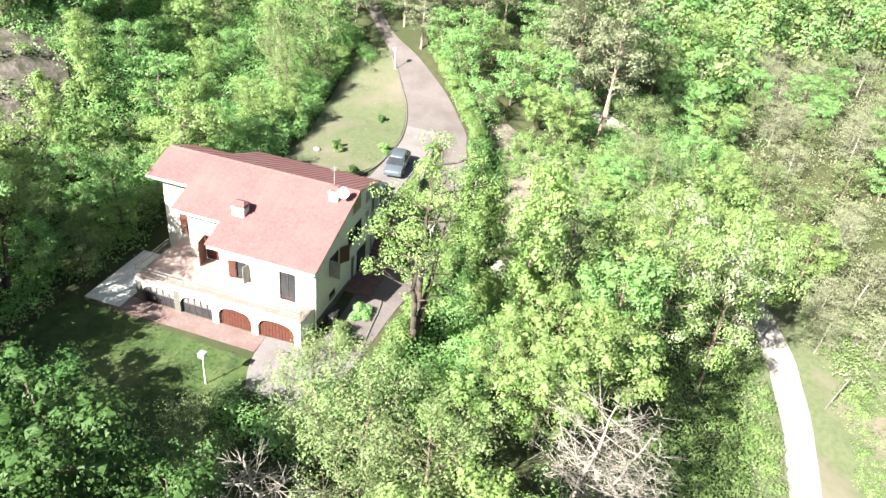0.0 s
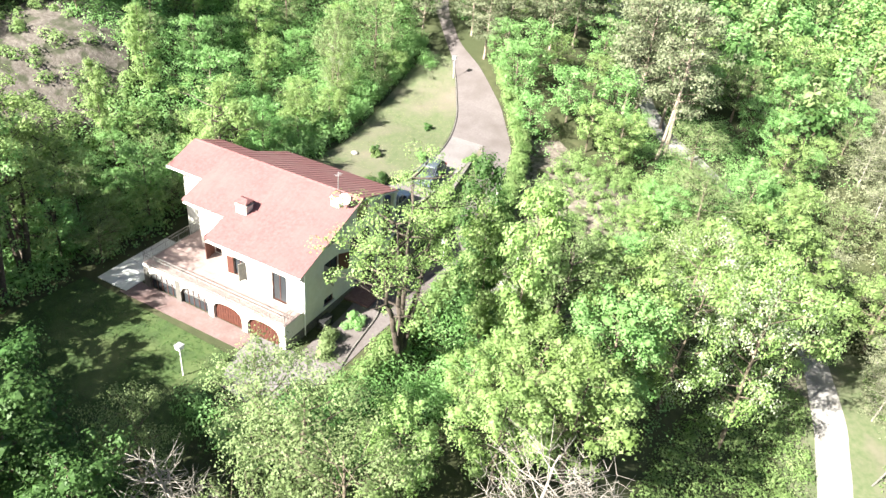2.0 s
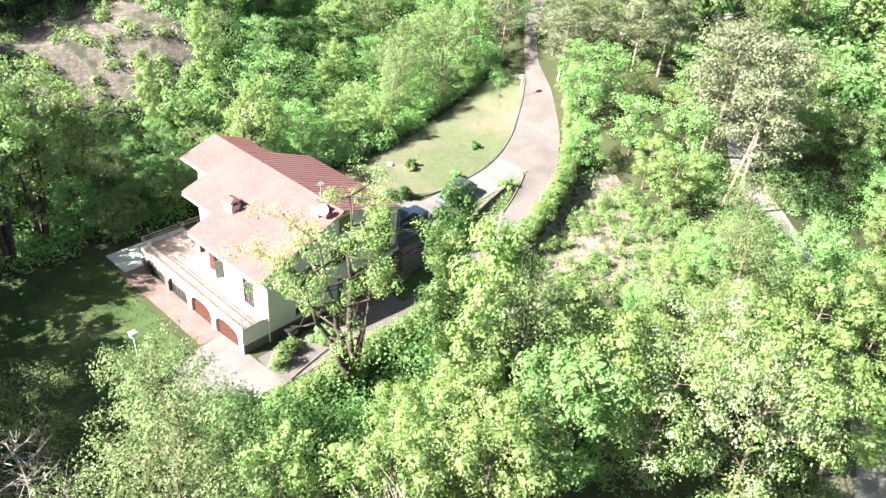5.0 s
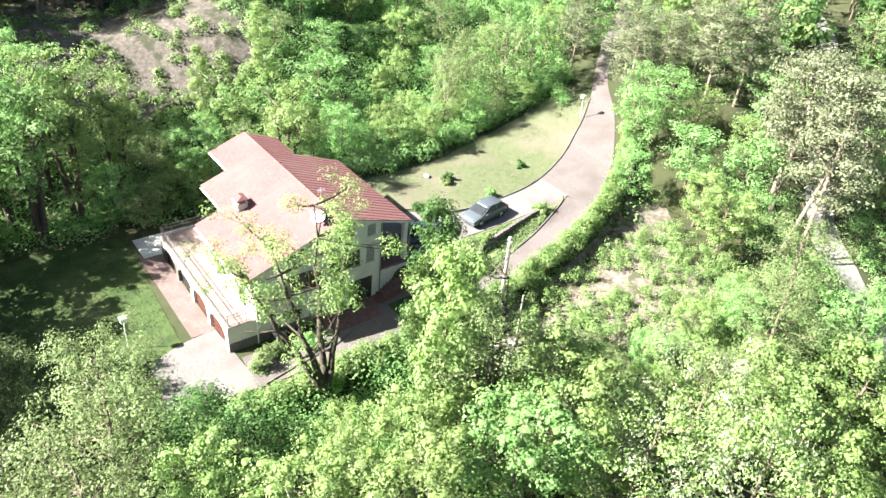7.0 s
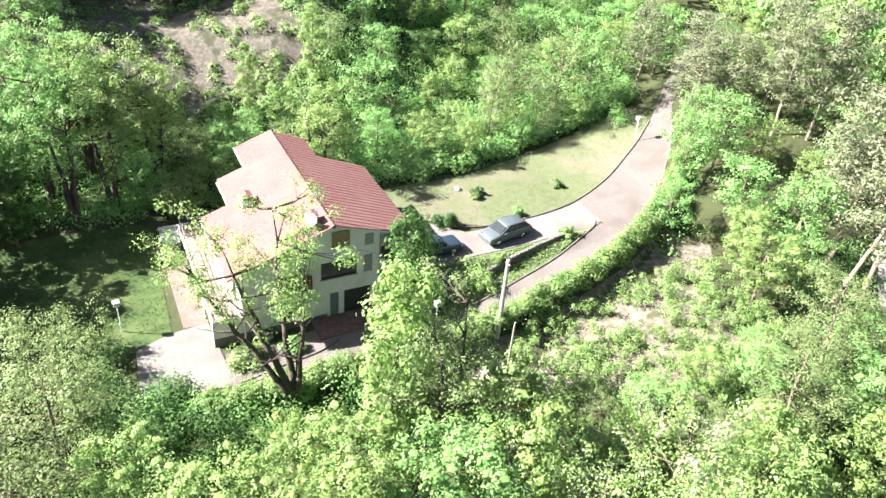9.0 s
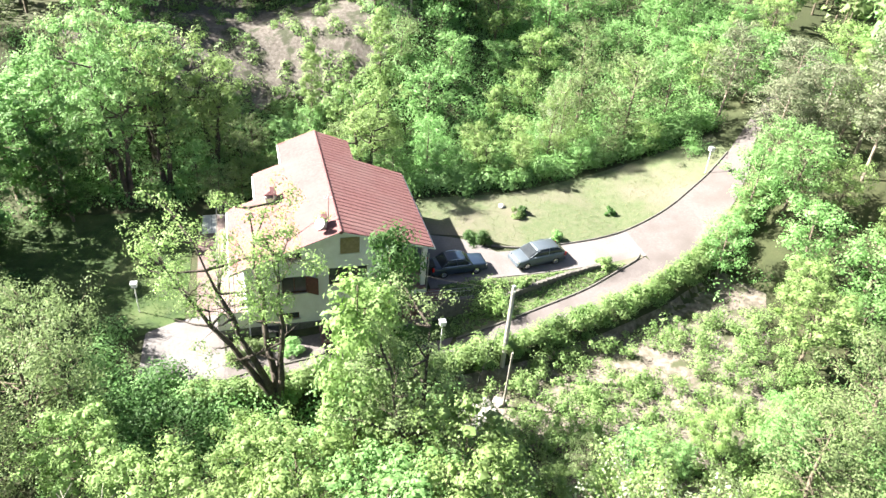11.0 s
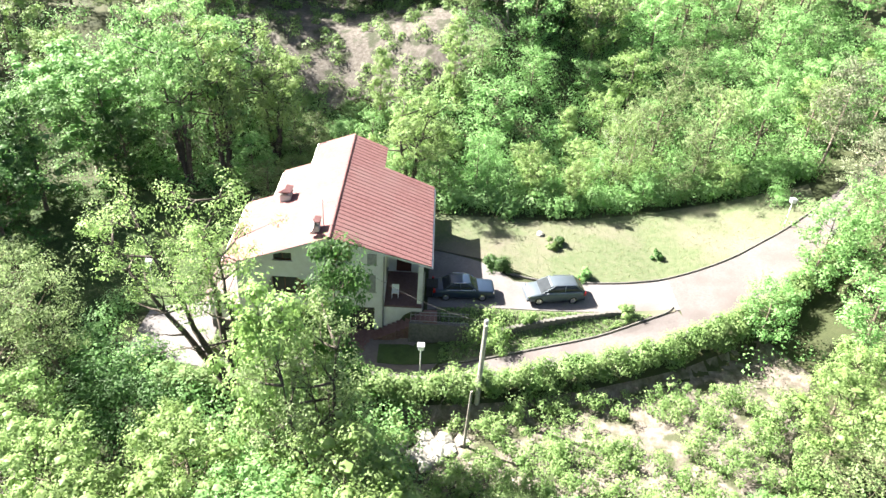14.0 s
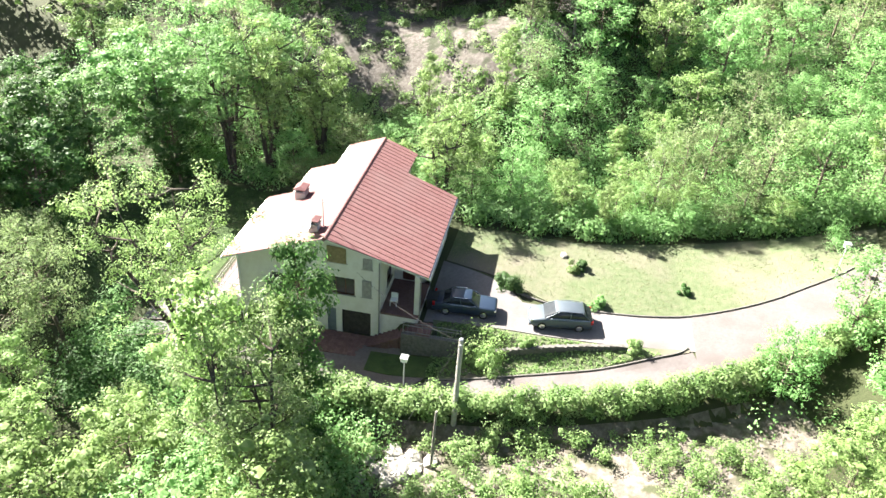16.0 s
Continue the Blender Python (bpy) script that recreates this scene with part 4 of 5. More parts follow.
part("crate", box(0.05, 0.5, 1.7, 2.4, gz(0.2, 2) + 0.39, gz(0.2, 2) + 0.7, None, 0.02), M_IRON, rack)
slab = thing("paved_slab", "white paved slab at the lawn's edge beside the terrace", "paving", kind="structure")
for i in range(6):
    for j in range(9):
        part("slab", box(-17.2 + i * 0.5, -16.72 + i * 0.5, -2.7 + j * 0.75, -1.97 + j * 0.75, -0.6, gz(-16, 0) + 0.09), M_SLAB, slab)
island_wall = thing("low_wall", "low grey stone wall across the grass island", "wall", kind="structure")
rng = random.Random(5)
for k in range(22):
    f = k / 22
    x, y = 0.35 - 1.3 * f, 18.6 + 8.6 * f
    part("stone", box(x - 0.14, x + 0.14, y - 0.01, y + 0.385, gz(x, y) - 0.5, gz(x, y) + 0.42 + rng.uniform(-0.03, 0.03), None, 0.02), M_KERB, island_wall)
brick_apron = thing("brick_apron", "red brick apron in front of the garage", "paving", kind="structure")
for i in range(8):
    for j in range(16):
        xa, ya = -0.48 + i * 0.28, 5.4 + j * 0.29
        part("brick", box(xa, xa + 0.27, ya, ya + 0.28, -0.4, gz(0.5, 8) + 0.085 + rng.uniform(-0.004, 0.004)), M_BRICK, brick_apron)


# ---- plants ----
def leaf_mesh(name, verts, mats, which=None):
    """A mesh of loose three-cornered leaves."""
    n = len(verts) // 3
    me = bpy.data.meshes.new(name)
    me.vertices.add(n * 3)
    me.vertices.foreach_set("co", np.asarray(verts, np.float32).ravel())
    me.loops.add(n * 3)
    me.loops.foreach_set("vertex_index", np.arange(n * 3, dtype=np.int32))
    me.polygons.add(n)
    me.polygons.foreach_set("loop_start", np.arange(0, n * 3, 3, dtype=np.int32))
    me.polygons.foreach_set("loop_total", np.full(n, 3, np.int32))
    for m in mats:
        me.materials.append(m)
    if which is not None:
        me.polygons.foreach_set("material_index", np.asarray(which, np.int32))
    me.update()
    me.validate()
    return me


def leaves(r, centres, radii, per, size, up=0.5, flat=0.7, shell=0.5, slim=0.75, heart=0.0):
    """Leaves scattered in clumps round the centres."""
    c = np.repeat(np.asarray(centres, float), per, 0)
    rad = np.repeat(np.asarray(radii, float), per)[:, None]
    d = r.normal(size=c.shape)
    d /= np.linalg.norm(d, axis=1)[:, None]
    off = d * (shell + (1 - shell) * r.random((len(c), 1)) ** 0.6) * rad * r.uniform(0.75, 1.2, (len(c), 1))
    off[:, 2] *= flat
    p = c + off
    nrm = r.normal(size=c.shape) * 0.13 + d * 0.75
    nrm[:, 2] += up
    nrm /= np.linalg.norm(nrm, axis=1)[:, None]
    t = np.cross(nrm, r.normal(size=c.shape))
    t /= np.linalg.norm(t, axis=1)[:, None] + 1e-9
    b = np.cross(nrm, t)
    s = size * r.uniform(0.6, 1.35, (len(c), 1))
    v = np.stack([p - t * s, p + t * s * 0.7 - b * s * slim, p + t * s * 0.7 + b * s * slim], 1)
    v = v.reshape(-1, 3)
    if not heart:
        return v
    # the close inner leaves of each clump, as a small ragged body that the outer leaves cover
    ball = bmesh.new()
    bmesh.ops.create_icosphere(ball, subdivisions=1, radius=1.0)
    ball.verts.ensure_lookup_table()
    ico = np.array([q.co for q in ball.verts])
    tri = np.array([[q.index for q in f.verts] for f in ball.faces])
    ball.free()
    cc, rr = np.asarray(centres, float), np.asarray(radii, float)
    b = ico[None] * (rr * heart)[:, None, None] * r.uniform(0.7, 1.3, (len(cc), len(ico), 1))
    b[:, :, 2] *= flat
    return np.concatenate([v, (cc[:, None] + b)[:, tri].reshape(-1, 3)])


def tubes(segs, mat, most=6):
    verts, faces = [], []
    for a, b, r0, r1 in segs:
        sides = most if r0 > 0.07 else 3
        a, b = Vector(a), Vector(b)
        q = (b - a).to_track_quat("Z", "Y")
        k0 = len(verts)
        for p, rr in ((a, r0), (b, r1)):
            for k in range(sides):
                t = 2 * math.pi * k / sides
                verts.append(p + q @ Vector((rr * math.cos(t), rr * math.sin(t), 0)))
        for k in range(sides):
            faces.append((k0 + k, k0 + (k + 1) % sides, k0 + sides + (k + 1) % sides, k0 + sides + k))
        faces.append(tuple(k0 + sides + k for k in range(sides)))
    return mesh_of("wood", verts, faces, mat, True)


def skeleton_of(r, h, spread, bare, limbs, forks=2, wiggle=0.06, thick=0.018):
    """Trunk and limbs of a tree: segments and the tips that carry leaves."""
    segs, tips = [], []
    p, rad = Vector((0, 0, -0.4)), h * thick
    n = 9
    lean = Vector((r.uniform(-1, 1), r.uniform(-1, 1), 0)) * wiggle
    spine = [p.copy()]
    for i in range(n):
        q = p + Vector((0, 0, (h * 0.93 + 0.4) / n)) + (lean + Vector((r.normal(), r.normal(), 0)) * wiggle * 0.7) * (h / n)
        r1 = rad * (1 - 0.85 * (i + 1) / n) + 0.012
        r0 = rad * (1 - 0.85 * i / n) + 0.012
        segs.append((p.copy(), q.copy(), r0, r1))
        p = q
        spine.append(q.copy())
    tips.append(p.copy())
    for k in range(limbs):
        f = bare + (0.97 - bare) * (k + r.random()) / limbs
        i = min(n - 1, int(f * n))
        o = spine[i].lerp(spine[i + 1], f * n - i)
        az = k * 2.4 + r.uniform(-0.5, 0.5)
        bulge = math.sin(math.pi * min(1, max(0.08, (f - bare * 0.6) / (1.05 - bare * 0.6)))) ** 0.6
        reach = spread * bulge * r.uniform(0.7, 1.1)
        end = o + Vector((math.cos(az) * reach, math.sin(az) * reach, reach * r.uniform(0.25, 0.75)))
        mid = o.lerp(end, 0.5) + Vector((0, 0, -0.08 * reach))
        rr = rad * 0.42 * (1 - f * 0.6)
        segs += [(o, mid, rr, rr * 0.65), (mid, end, rr * 0.65, 0.012)]
        tips += [end, mid.lerp(end, 0.5)]
        for _ in range(forks):
            e2 = mid.lerp(end, r.uniform(0.1, 0.8)) + Vector((r.normal(), r.normal(), r.uniform(-0.2, 0.8))) * reach * 0.32
            segs.append((mid, e2, rr * 0.45, 0.01))
            tips.append(e2)
    return segs, tips


def tree_kind(name, label, seed, h, spread, bare, limbs, per, size, mat, clump, up=0.5, bark=None, bloom=None, thick=0.018, flat=0.7, wiggle=0.06, keep=1.0, forks=2, heart=0.0):
    r = np.random.default_rng(seed)
    segs, tips = skeleton_of(r, h, spread, bare, limbs, forks=forks, thick=thick, wiggle=wiggle)
    ob = thing(name, label, "tree")
    part("trunk", tubes(segs, bark or M_BARK), None, ob)
    pts = np.array([tuple(t) for t in tips])
    pts = pts[r.random(len(pts)) < keep]
    v = leaves(r, pts, r.uniform(0.6, 1.25, len(pts)) * clump, per, size, up, flat, heart=heart)
    n, k = per * len(pts), len(v) // 3
    if bloom:
        which = np.r_[np.repeat(r.random(len(pts)), per) + 0.5 * r.random(n) > 1.02, np.zeros(k - n, bool)].astype(int)
        part("crown", leaf_mesh("crown", v, (mat, bloom), which), None, ob)
    else:
        part("crown", leaf_mesh("crown", v, (mat,)), None, ob)
    return ob


LABELS = {
    "oak": "broadleaf tree with bright yellow-green spring leaves",
    "ash": "broadleaf tree with fresh green leaves on the slope",
    "deep": "dense dark green broadleaf tree in the woods",
    "dusty": "open tree with dusty pale olive leaves",
    "grey": "twiggy grey-green tree just coming into leaf",
    "acacia": "acacia tree covered with white blossom",
    "pine": "tall pine with pale bare trunk and grey-green needles",
    "fork": "forked dark-stemmed tree with a thin yellow-green crown",
    "ivy": "slender tree wrapped in dark green ivy",
    "slim": "slender young tree with leaves along its stem",
}


def kinds_of(kind, seed, fine):
    """A tree of a kind; fine: the leafier build for the trees that the flight passes nearest."""
    per, size, heart = (80, 0.08, 0.34) if fine else (36, 0.118, 0.0)
    if kind == "oak":
        return tree_kind("tree", LABELS[kind], seed, 9.0, 3.1, 0.25, 26, per, size, M_OAK, 0.8, heart=heart)
    if kind == "ash":
        return tree_kind("tree", LABELS[kind], seed, 9.0, 2.9, 0.2, 26, per, size, M_MID, 0.8, heart=heart)
    if kind == "deep":
        return tree_kind("tree", LABELS[kind], seed, 9.0, 3.0, 0.12, 26, per, size, M_DEEP, 0.8, heart=heart)
    if kind == "dusty":
        return tree_kind("tree", LABELS[kind], seed, 9.0, 3.0, 0.2, 28, int(per * 0.85), size * 0.85, M_OLIVEL, 0.8)
    if kind == "grey":
        return tree_kind("tree", LABELS[kind], seed, 9.0, 3.0, 0.1, 26, 30, 0.085, M_GREYL, 0.95, bark=M_DEAD, forks=5, thick=0.012)
    if kind == "acacia":
        return tree_kind("tree", LABELS[kind], seed, 9.0, 3.2, 0.2, 30, 76, 0.07, M_OAK, 0.78, bloom=M_BLOOM)
    if kind == "pine":
        return tree_kind("pine_tree", LABELS[kind], seed, 12.0, 2.4, 0.3, 32, 64, 0.085, M_NEEDLE, 0.95, 0.3, M_PINEBARK, thick=0.012, flat=0.45, wiggle=0.03)
    if kind == "fork":
        return tree_kind("tree", LABELS[kind], seed, 9.0, 3.4, 0.45, 11, 90, 0.075, M_OAK, 0.7, thick=0.021, wiggle=0.13, forks=3, keep=0.8)
    if kind == "ivy":
        return tree_kind("tree", LABELS[kind], seed, 9.0, 1.35, 0.08, 28, 80, 0.075, M_DEEP, 0.6, thick=0.013)
    return tree_kind("tree", LABELS["slim"], seed, 9.0, 1.25, 0.12, 24, 75, 0.08, M_OAK, 0.58, thick=0.011)


POOL = {}


def plant(kind, x, y, h, wide=1.0, variants=3):
    r = random.Random(int(x * 131 + y * 977))
    k = r.randrange(variants)
    base = 12.0 if kind == "pine" else 9.0
    m = Matrix.Translation((x, y, gz(x, y))) @ Matrix.Rotation(r.uniform(0, 6.28), 4, "Z") @ Matrix.Diagonal((h / base * wide, h / base * wide, h / base, 1))
    k = (kind, k, (x > 4 and y < 40) or y < -12)
    if k not in POOL:
        POOL[k] = kinds_of(kind, 100 * len(POOL) + 7, k[2])
        POOL[k].matrix_world = m
        return POOL[k]
    src = POOL[k]
    made = copy_thing(src, Matrix.Identity(4))
    made.matrix_basis = m
    return made


TP = np.array(TRACK, float)


def off_line(x, y, line):
    p = np.array((x, y), float)
    a, b = line[:-1], line[1:]
    d = b - a
    t = np.clip(((p - a) * d).sum(1) / (d * d).sum(1), 0, 1)
    return np.hypot(*(a + d * t[:, None] - p).T).min()


DR = np.array(DRIVE_R, float)
LK = np.array([(-13.6, 14.0), (-13.6, 20.0), (-13.3, 24.5), (-14.6, 31.0), (-15.6, 38.0), (-16.2, 44.5)], float)


def is_open(x, y):
    """Where no tall tree stands: house, drives, lawns, track, scrub and the bare slope."""
    if off_line(x, y, TP) < 3.2 or (8 < x < 26 and 38 < y < 58 and off_line(x, y, TP) < 8.5):
        return True
    if -19 < x < 5.8 and -15 < y < 15:
        return True
    if -17 < x < 5.4 and -26 < y <= -15 and x < 3:
        return True
    right = np.interp(y, DR[:, 1], DR[:, 0])
    left = np.interp(y, LK[:, 1], LK[:, 0]) - 1.5 if y < 46 else right - 6.5
    if 13 < y < 66 and left < x < right + 2.0:
        return True
    if 4 < x < 22 and 10.5 < y < 37 and x < 22 - 0.3 * abs(y - 20):
        return True
    if x < 46 and y < 27 and x > 22.0 + 0.2 * max(y, -8):
        return True
    if -47 < x < -17 and -5 < y < 16 and (x < -26 or y > -2):
        return True
    return False


def is_low(x, y):
    """The bank beside the court, where only low growth stands."""
    return 5.5 < x < (15.5 if y < 6 else 11.5) and -8 < y < 13


# trees that stand out, and some added out of view to cast shade
KEY = [
    ("dusty", -18.6, 37.5, 9.5, 0.9), ("ash", -19.2, 41.8, 9.0, 0.9), ("pine", -18.2, 47.5, 10.5, 1.0), ("acacia", -18.0, 29.4, 8.0, 0.6), ("oak", 31.5, 29.0, 10.5, 1.0), ("oak", 38.6, 38.6, 9.0, 1.1),
    ("oak", -27.5, -9.0, 9.5, 0.9), ("dusty", -31.0, -12.0, 10.0, 1.0), ("ash", -26.0, -14.5, 11.0, 1.0), ("ash", -34.0, -9.5, 10.0, 1.0), ("pine", -37.0, -11.0, 13.0, 1.0), ("ash", -22.0, -18.0, 12.0, 1.1),
    ("dusty", 8.2, -11.4, 9.4, 1.1), ("oak", 12.4, -8.0, 6.8, 1.0), ("dusty", 12.4, -12.8, 9.5, 1.05), ("dusty", 4.9, -9.7, 10.2, 0.8), ("oak", 16.4, -4.0, 8.0, 1.0), ("dusty", 9.4, -15.6, 8.0, 1.0),
    ("oak", 16.2, 2.6, 8.6, 1.0), ("ivy", 9.1, 8.8, 15.4, 0.72), ("slim", 9.9, 8.0, 12.5, 0.8), ("slim", 12.6, 5.8, 16.4, 0.75), ("oak", 12.6, 0.2, 6.2, 0.9), ("oak", 12.6, 8.4, 7.8, 0.9),
    ("oak", 19.5, 0.0, 10.0, 1.0), ("ash", 20.0, 6.0, 10.5, 1.0), ("acacia", 28.2, 16.2, 18.0, 0.62), ("acacia", 23.0, 12.5, 12.5, 0.8), ("acacia", 22.4, 18.5, 11.5, 0.85),
    # Deep trees around x -45 put the hollow's shade into their leaf colour.
    ("pine", 9.6, 47.0, 17.0, 1.0), ("pine", 7.4, 51.0, 15.0, 1.0), ("pine", 14.2, 45.2, 17.5, 1.0), ("pine", 11.6, 54.2, 15.5, 1.0), ("pine", -9.4, 46.9, 8.6, 1.45), ("pine", -7.6, 49.4, 9.5, 1.15), ("pine", -1.0, 54.0, 13.0, 1.0), ("pine", -13.0, 50.6, 9.5, 1.35), ("ash", -20.2, 51.5, 7.5, 1.2), ("deep", -45.0, 20.0, 11.0, 1.0), ("deep", -47.5, 23.0, 11.0, 1.0), ("deep", -44.0, 25.5, 10.0, 1.0), ("deep", -49.0, 18.5, 12.0, 1.0), ("deep", -46.5, 28.0, 10.0, 1.0), ("deep", -51.0, 25.0, 12.0, 1.0), ("pine", -6.0, 53.0, 12.0, 1.0), ("pine", -3.0, 51.5, 11.5, 1.0),
    ("ash", -20.6, -3.0, 5.5, 1.0), ("ash", -20.0, -15.0, 12.0, 1.0), ("ash", -20.5, 5.5, 7.0, 0.9),
    # Extra deep trees, largely out of view, added to shade the lower lawn.
    ("deep", -8.5, -20.5, 11.0, 1.0), ("deep", -5.5, -18.0, 10.0, 1.0), ("deep", -13.0, -21.5, 11.5, 1.0), ("ash", -14.5, -19.5, 11.0, 1.0), ("deep", -17.6, -13.0, 8.5, 0.9), ("deep", -1.5, -20.5, 12.0, 1.0), ("deep", -11.0, -23.5, 12.0, 1.0), ("deep", -4.5, -23.0, 12.0, 1.0), ("deep", 2.6, -20.0, 10.5, 0.9), ("dusty", 0.5, -14.6, 7.0, 0.9),
    ("dusty", -20.2, 31.5, 8.2, 0.8), ("dusty", -21.5, 33.5, 9.0, 0.8), ("slim", -29.8, 15.3, 9.0, 1.0), ("slim", -28.0, 8.0, 8.5, 0.8), ("ash", -18.2, 17.5, 6.0, 0.8), ("oak", -17.8, 22.0, 5.5, 0.9),
]
rng = random.Random(11)
spots = [(k[1], k[2]) for k in KEY] + [(a + dx, b + dy) for a, b in ((6.9, -16.4), (18.9, -7.6), (20.4, -6.2)) for dx in (-1.8, 0, 1.8) for dy in (-3.5, -1.5, 0, 1.5)]
for k in KEY:
    plant(*k)


def scatter(x0, x1, y0, y1, gap, tries, mix, h0, h1, wide=1.0):
    for _ in range(tries):
        x, y = rng.uniform(x0, x1), rng.uniform(y0, y1)
        if is_open(x, y) or is_low(x, y) or any((x - a) ** 2 + (y - b) ** 2 < gap * gap for a, b in spots):
            continue
        spots.append((x, y))
        plant(rng.choice(mix), x, y, rng.uniform(h0, h1), wide * rng.uniform(0.9, 1.2))


scatter(5.8, 34, -20, 36, 3.8, 1300, ("oak", "oak", "ash", "oak", "oak", "dusty"), 8.0, 12.0)
scatter(-13, 30, 36, 62, 3.6, 1100, ("oak", "ash", "oak", "ash"), 5.0, 7.5)
scatter(-34, -15, 14, 62, 4.1, 1000, ("ash", "oak", "ash", "oak", "dusty", "slim"), 3.8, 7.0, 1.1)
scatter(-44, -18, -34, 14, 6.6, 700, ("oak", "oak", "ash", "dusty", "dusty"), 5.5, 8.5, 1.0)
scatter(-46, -34, 14, 62, 4.6, 500, ("ash", "oak", "dusty", "ash"), 6.0, 9.5)
scatter(31, 62, 24, 92, 4.4, 900, ("grey", "grey", "dusty", "grey", "ash"), 4.5, 7.5, 1.15)
scatter(-60, -47, -14, 26, 3.4, 400, ("pine", "deep", "pine", "ash"), 9.0, 13.0)
scatter(-14, 34, 62, 84, 4.2, 500, ("oak", "ash", "ash", "dusty"), 6.5, 10.0)
scatter(-20, 4, -34, -15, 3.8, 300, ("ash", "deep", "oak"), 8.0, 11.0)


# young growth where the ground stays open
for x0, x1, y0, y1, n, gap, h0, h1 in ((-27, -17.5, -2, 16, 26, 2.2, 2.8, 4.6), (15.5, 22, 11, 33, 24, 2.3, 2.6, 4.4), (-19, -15.8, 16, 40, 12, 2.2, 3.0, 4.8)):
    got = []
    for _ in range(400):
        x, y = rng.uniform(x0, x1), rng.uniform(y0, y1)
        if len(got) < n and all((x - a) ** 2 + (y - b) ** 2 > gap * gap for a, b in got):
            got.append((x, y))
            plant(rng.choice(("ash", "oak", "dusty")), x, y, rng.uniform(h0, h1), 1.25)


def stemmed_tree(x, y, stems, seed, per, size, mat, label, low=2):
    """A tree of several bent stems from one foot; stems: (bend, tip) offsets from the foot."""
    r = np.random.default_rng(seed)
    segs, tips = [], []
    for bend, tip in stems:
        a, m, e = Vector((r.normal() * 0.1, r.normal() * 0.1, -0.4)), Vector(bend), Vector(tip)
        line = [a * (1 - t) ** 2 + m * 2 * t * (1 - t) + e * t * t + Vector((r.normal(), r.normal(), 0)) * 0.12 * t for t in [i / 8 for i in range(9)]]
        for i in range(8):
            segs.append((line[i], line[i + 1], 0.29 - 0.032 * i, 0.258 - 0.032 * i))
        for i in range(3, 9):
            for _ in range(3 if i > 4 else 1):
                o = line[i]
                q = o + Vector((r.normal() * 1.25, r.normal() * 1.25, r.uniform(0.2, 1.7)))
                segs.append((o, o.lerp(q, 0.5) + Vector((0, 0, -0.12)), 0.075, 0.05))
                segs.append((o.lerp(q, 0.5) + Vector((0, 0, -0.12)), q, 0.05, 0.012))
                if i > low:
                    tips.append(q)
                for _ in range(3 if i > low else 1):
                    w = q + Vector((r.normal(), r.normal(), r.uniform(-0.3, 0.9))) * 0.62
                    segs.append((o.lerp(q, 0.6), w, 0.025, 0.008))
                    tips.append(w)
    ob = thing("tree", label, "tree")
    part("trunk", tubes(segs, M_DARKBARK), None, ob)
    pts = np.array([tuple(t) for t in tips])
    pts = pts[r.random(len(pts)) < 0.92]
    part("crown", leaf_mesh("crown", leaves(r, pts, r.uniform(0.45, 0.9, len(pts)), per, size, 0.4, 0.75), (mat,)), None, ob)
    ob.matrix_world = Matrix.Translation((x, y, gz(x, y)))


stemmed_tree(6.4, 2.4, [((0.4, -1.0, 7.0), (0.5, -1.0, 15.0)), ((0.8, -2.0, 6.5), (1.4, -4.0, 13.6)), ((0.7, 0.2, 6.0), (1.8, 0.2, 12.4)), ((0.6, -2.8, 6.2), (1.4, -5.6, 12.4))], 51, 78, 0.066, M_OAK, "forked dark-stemmed tree with a thin yellow-green crown", 5)
stemmed_tree(14.6, 8.6, [((0.2, 0.4, 5.0), (-0.6, 0.9, 12.5)), ((0.5, -0.5, 5.0), (1.0, -1.6, 11.5)), ((-0.4, 0.2, 4.0), (-1.4, -0.8, 10.0))], 53, 70, 0.066, M_OLIVEL, "thin dark-stemmed tree with pale open crown")

for k, (x, y, h) in enumerate(((-19.6, -8.6, 12.5), (-21.2, -5.6, 13.0), (-22.8, -10.4, 14.0), (-23.8, -1.4, 10.5), (-25.6, -6.8, 13.0), (-17.8, 11.5, 8.0))):
    stemmed_tree(x, y, [((0.3, -0.4, h * 0.45), (0.6, -1.2, h)), ((-0.4, 0.5, h * 0.45), (-1.0, 1.3, h * 0.93)), ((0.7, 0.6, h * 0.4), (1.7, 0.6, h * 0.8))], 61 + k, 56, 0.095, M_OAK if k % 2 else M_MID, "tall tree with dark stems and fresh green leaves")


def dead_tree(x, y, h, seed, spread, lean):
    r = np.random.default_rng(seed)
    segs, tips = skeleton_of(r, h, spread, 0.25, 26, forks=6, wiggle=0.12, thick=0.018)
    for t in tips[:140]:
        for _ in range(3):
            segs.append((t, t + Vector((r.normal(), r.normal(), r.uniform(-0.3, 0.9))) * 0.6, 0.02, 0.008))
    ob = thing("dead_tree", "bare bleached dead tree among green ones", "tree")
    part("trunk", tubes(segs, M_DEAD, 5), None, ob)
    ob.matrix_world = Matrix.Translation((x, y, gz(x, y))) @ Matrix.Rotation(radians(lean), 4, "Y")


def bare_trunk(x, y, top, label):
    ob = thing("bare_trunk", label, "tree")
    a, b = Vector((x, y, gz(x, y) - 0.3)), Vector(top)
    segs = [(a.lerp(b, i / 6), a.lerp(b, (i + 1) / 6), 0.2 - 0.018 * i, 0.182 - 0.018 * i) for i in range(6)]
    for i in range(3, 7):
        o = a.lerp(b, i / 6.5)
        segs.append((o, o + Vector((0.5 * (-1) ** i, 0.3, 0.35)), 0.04, 0.015))
    part("trunk", tubes(segs, M_PINEBARK, 8), None, ob)


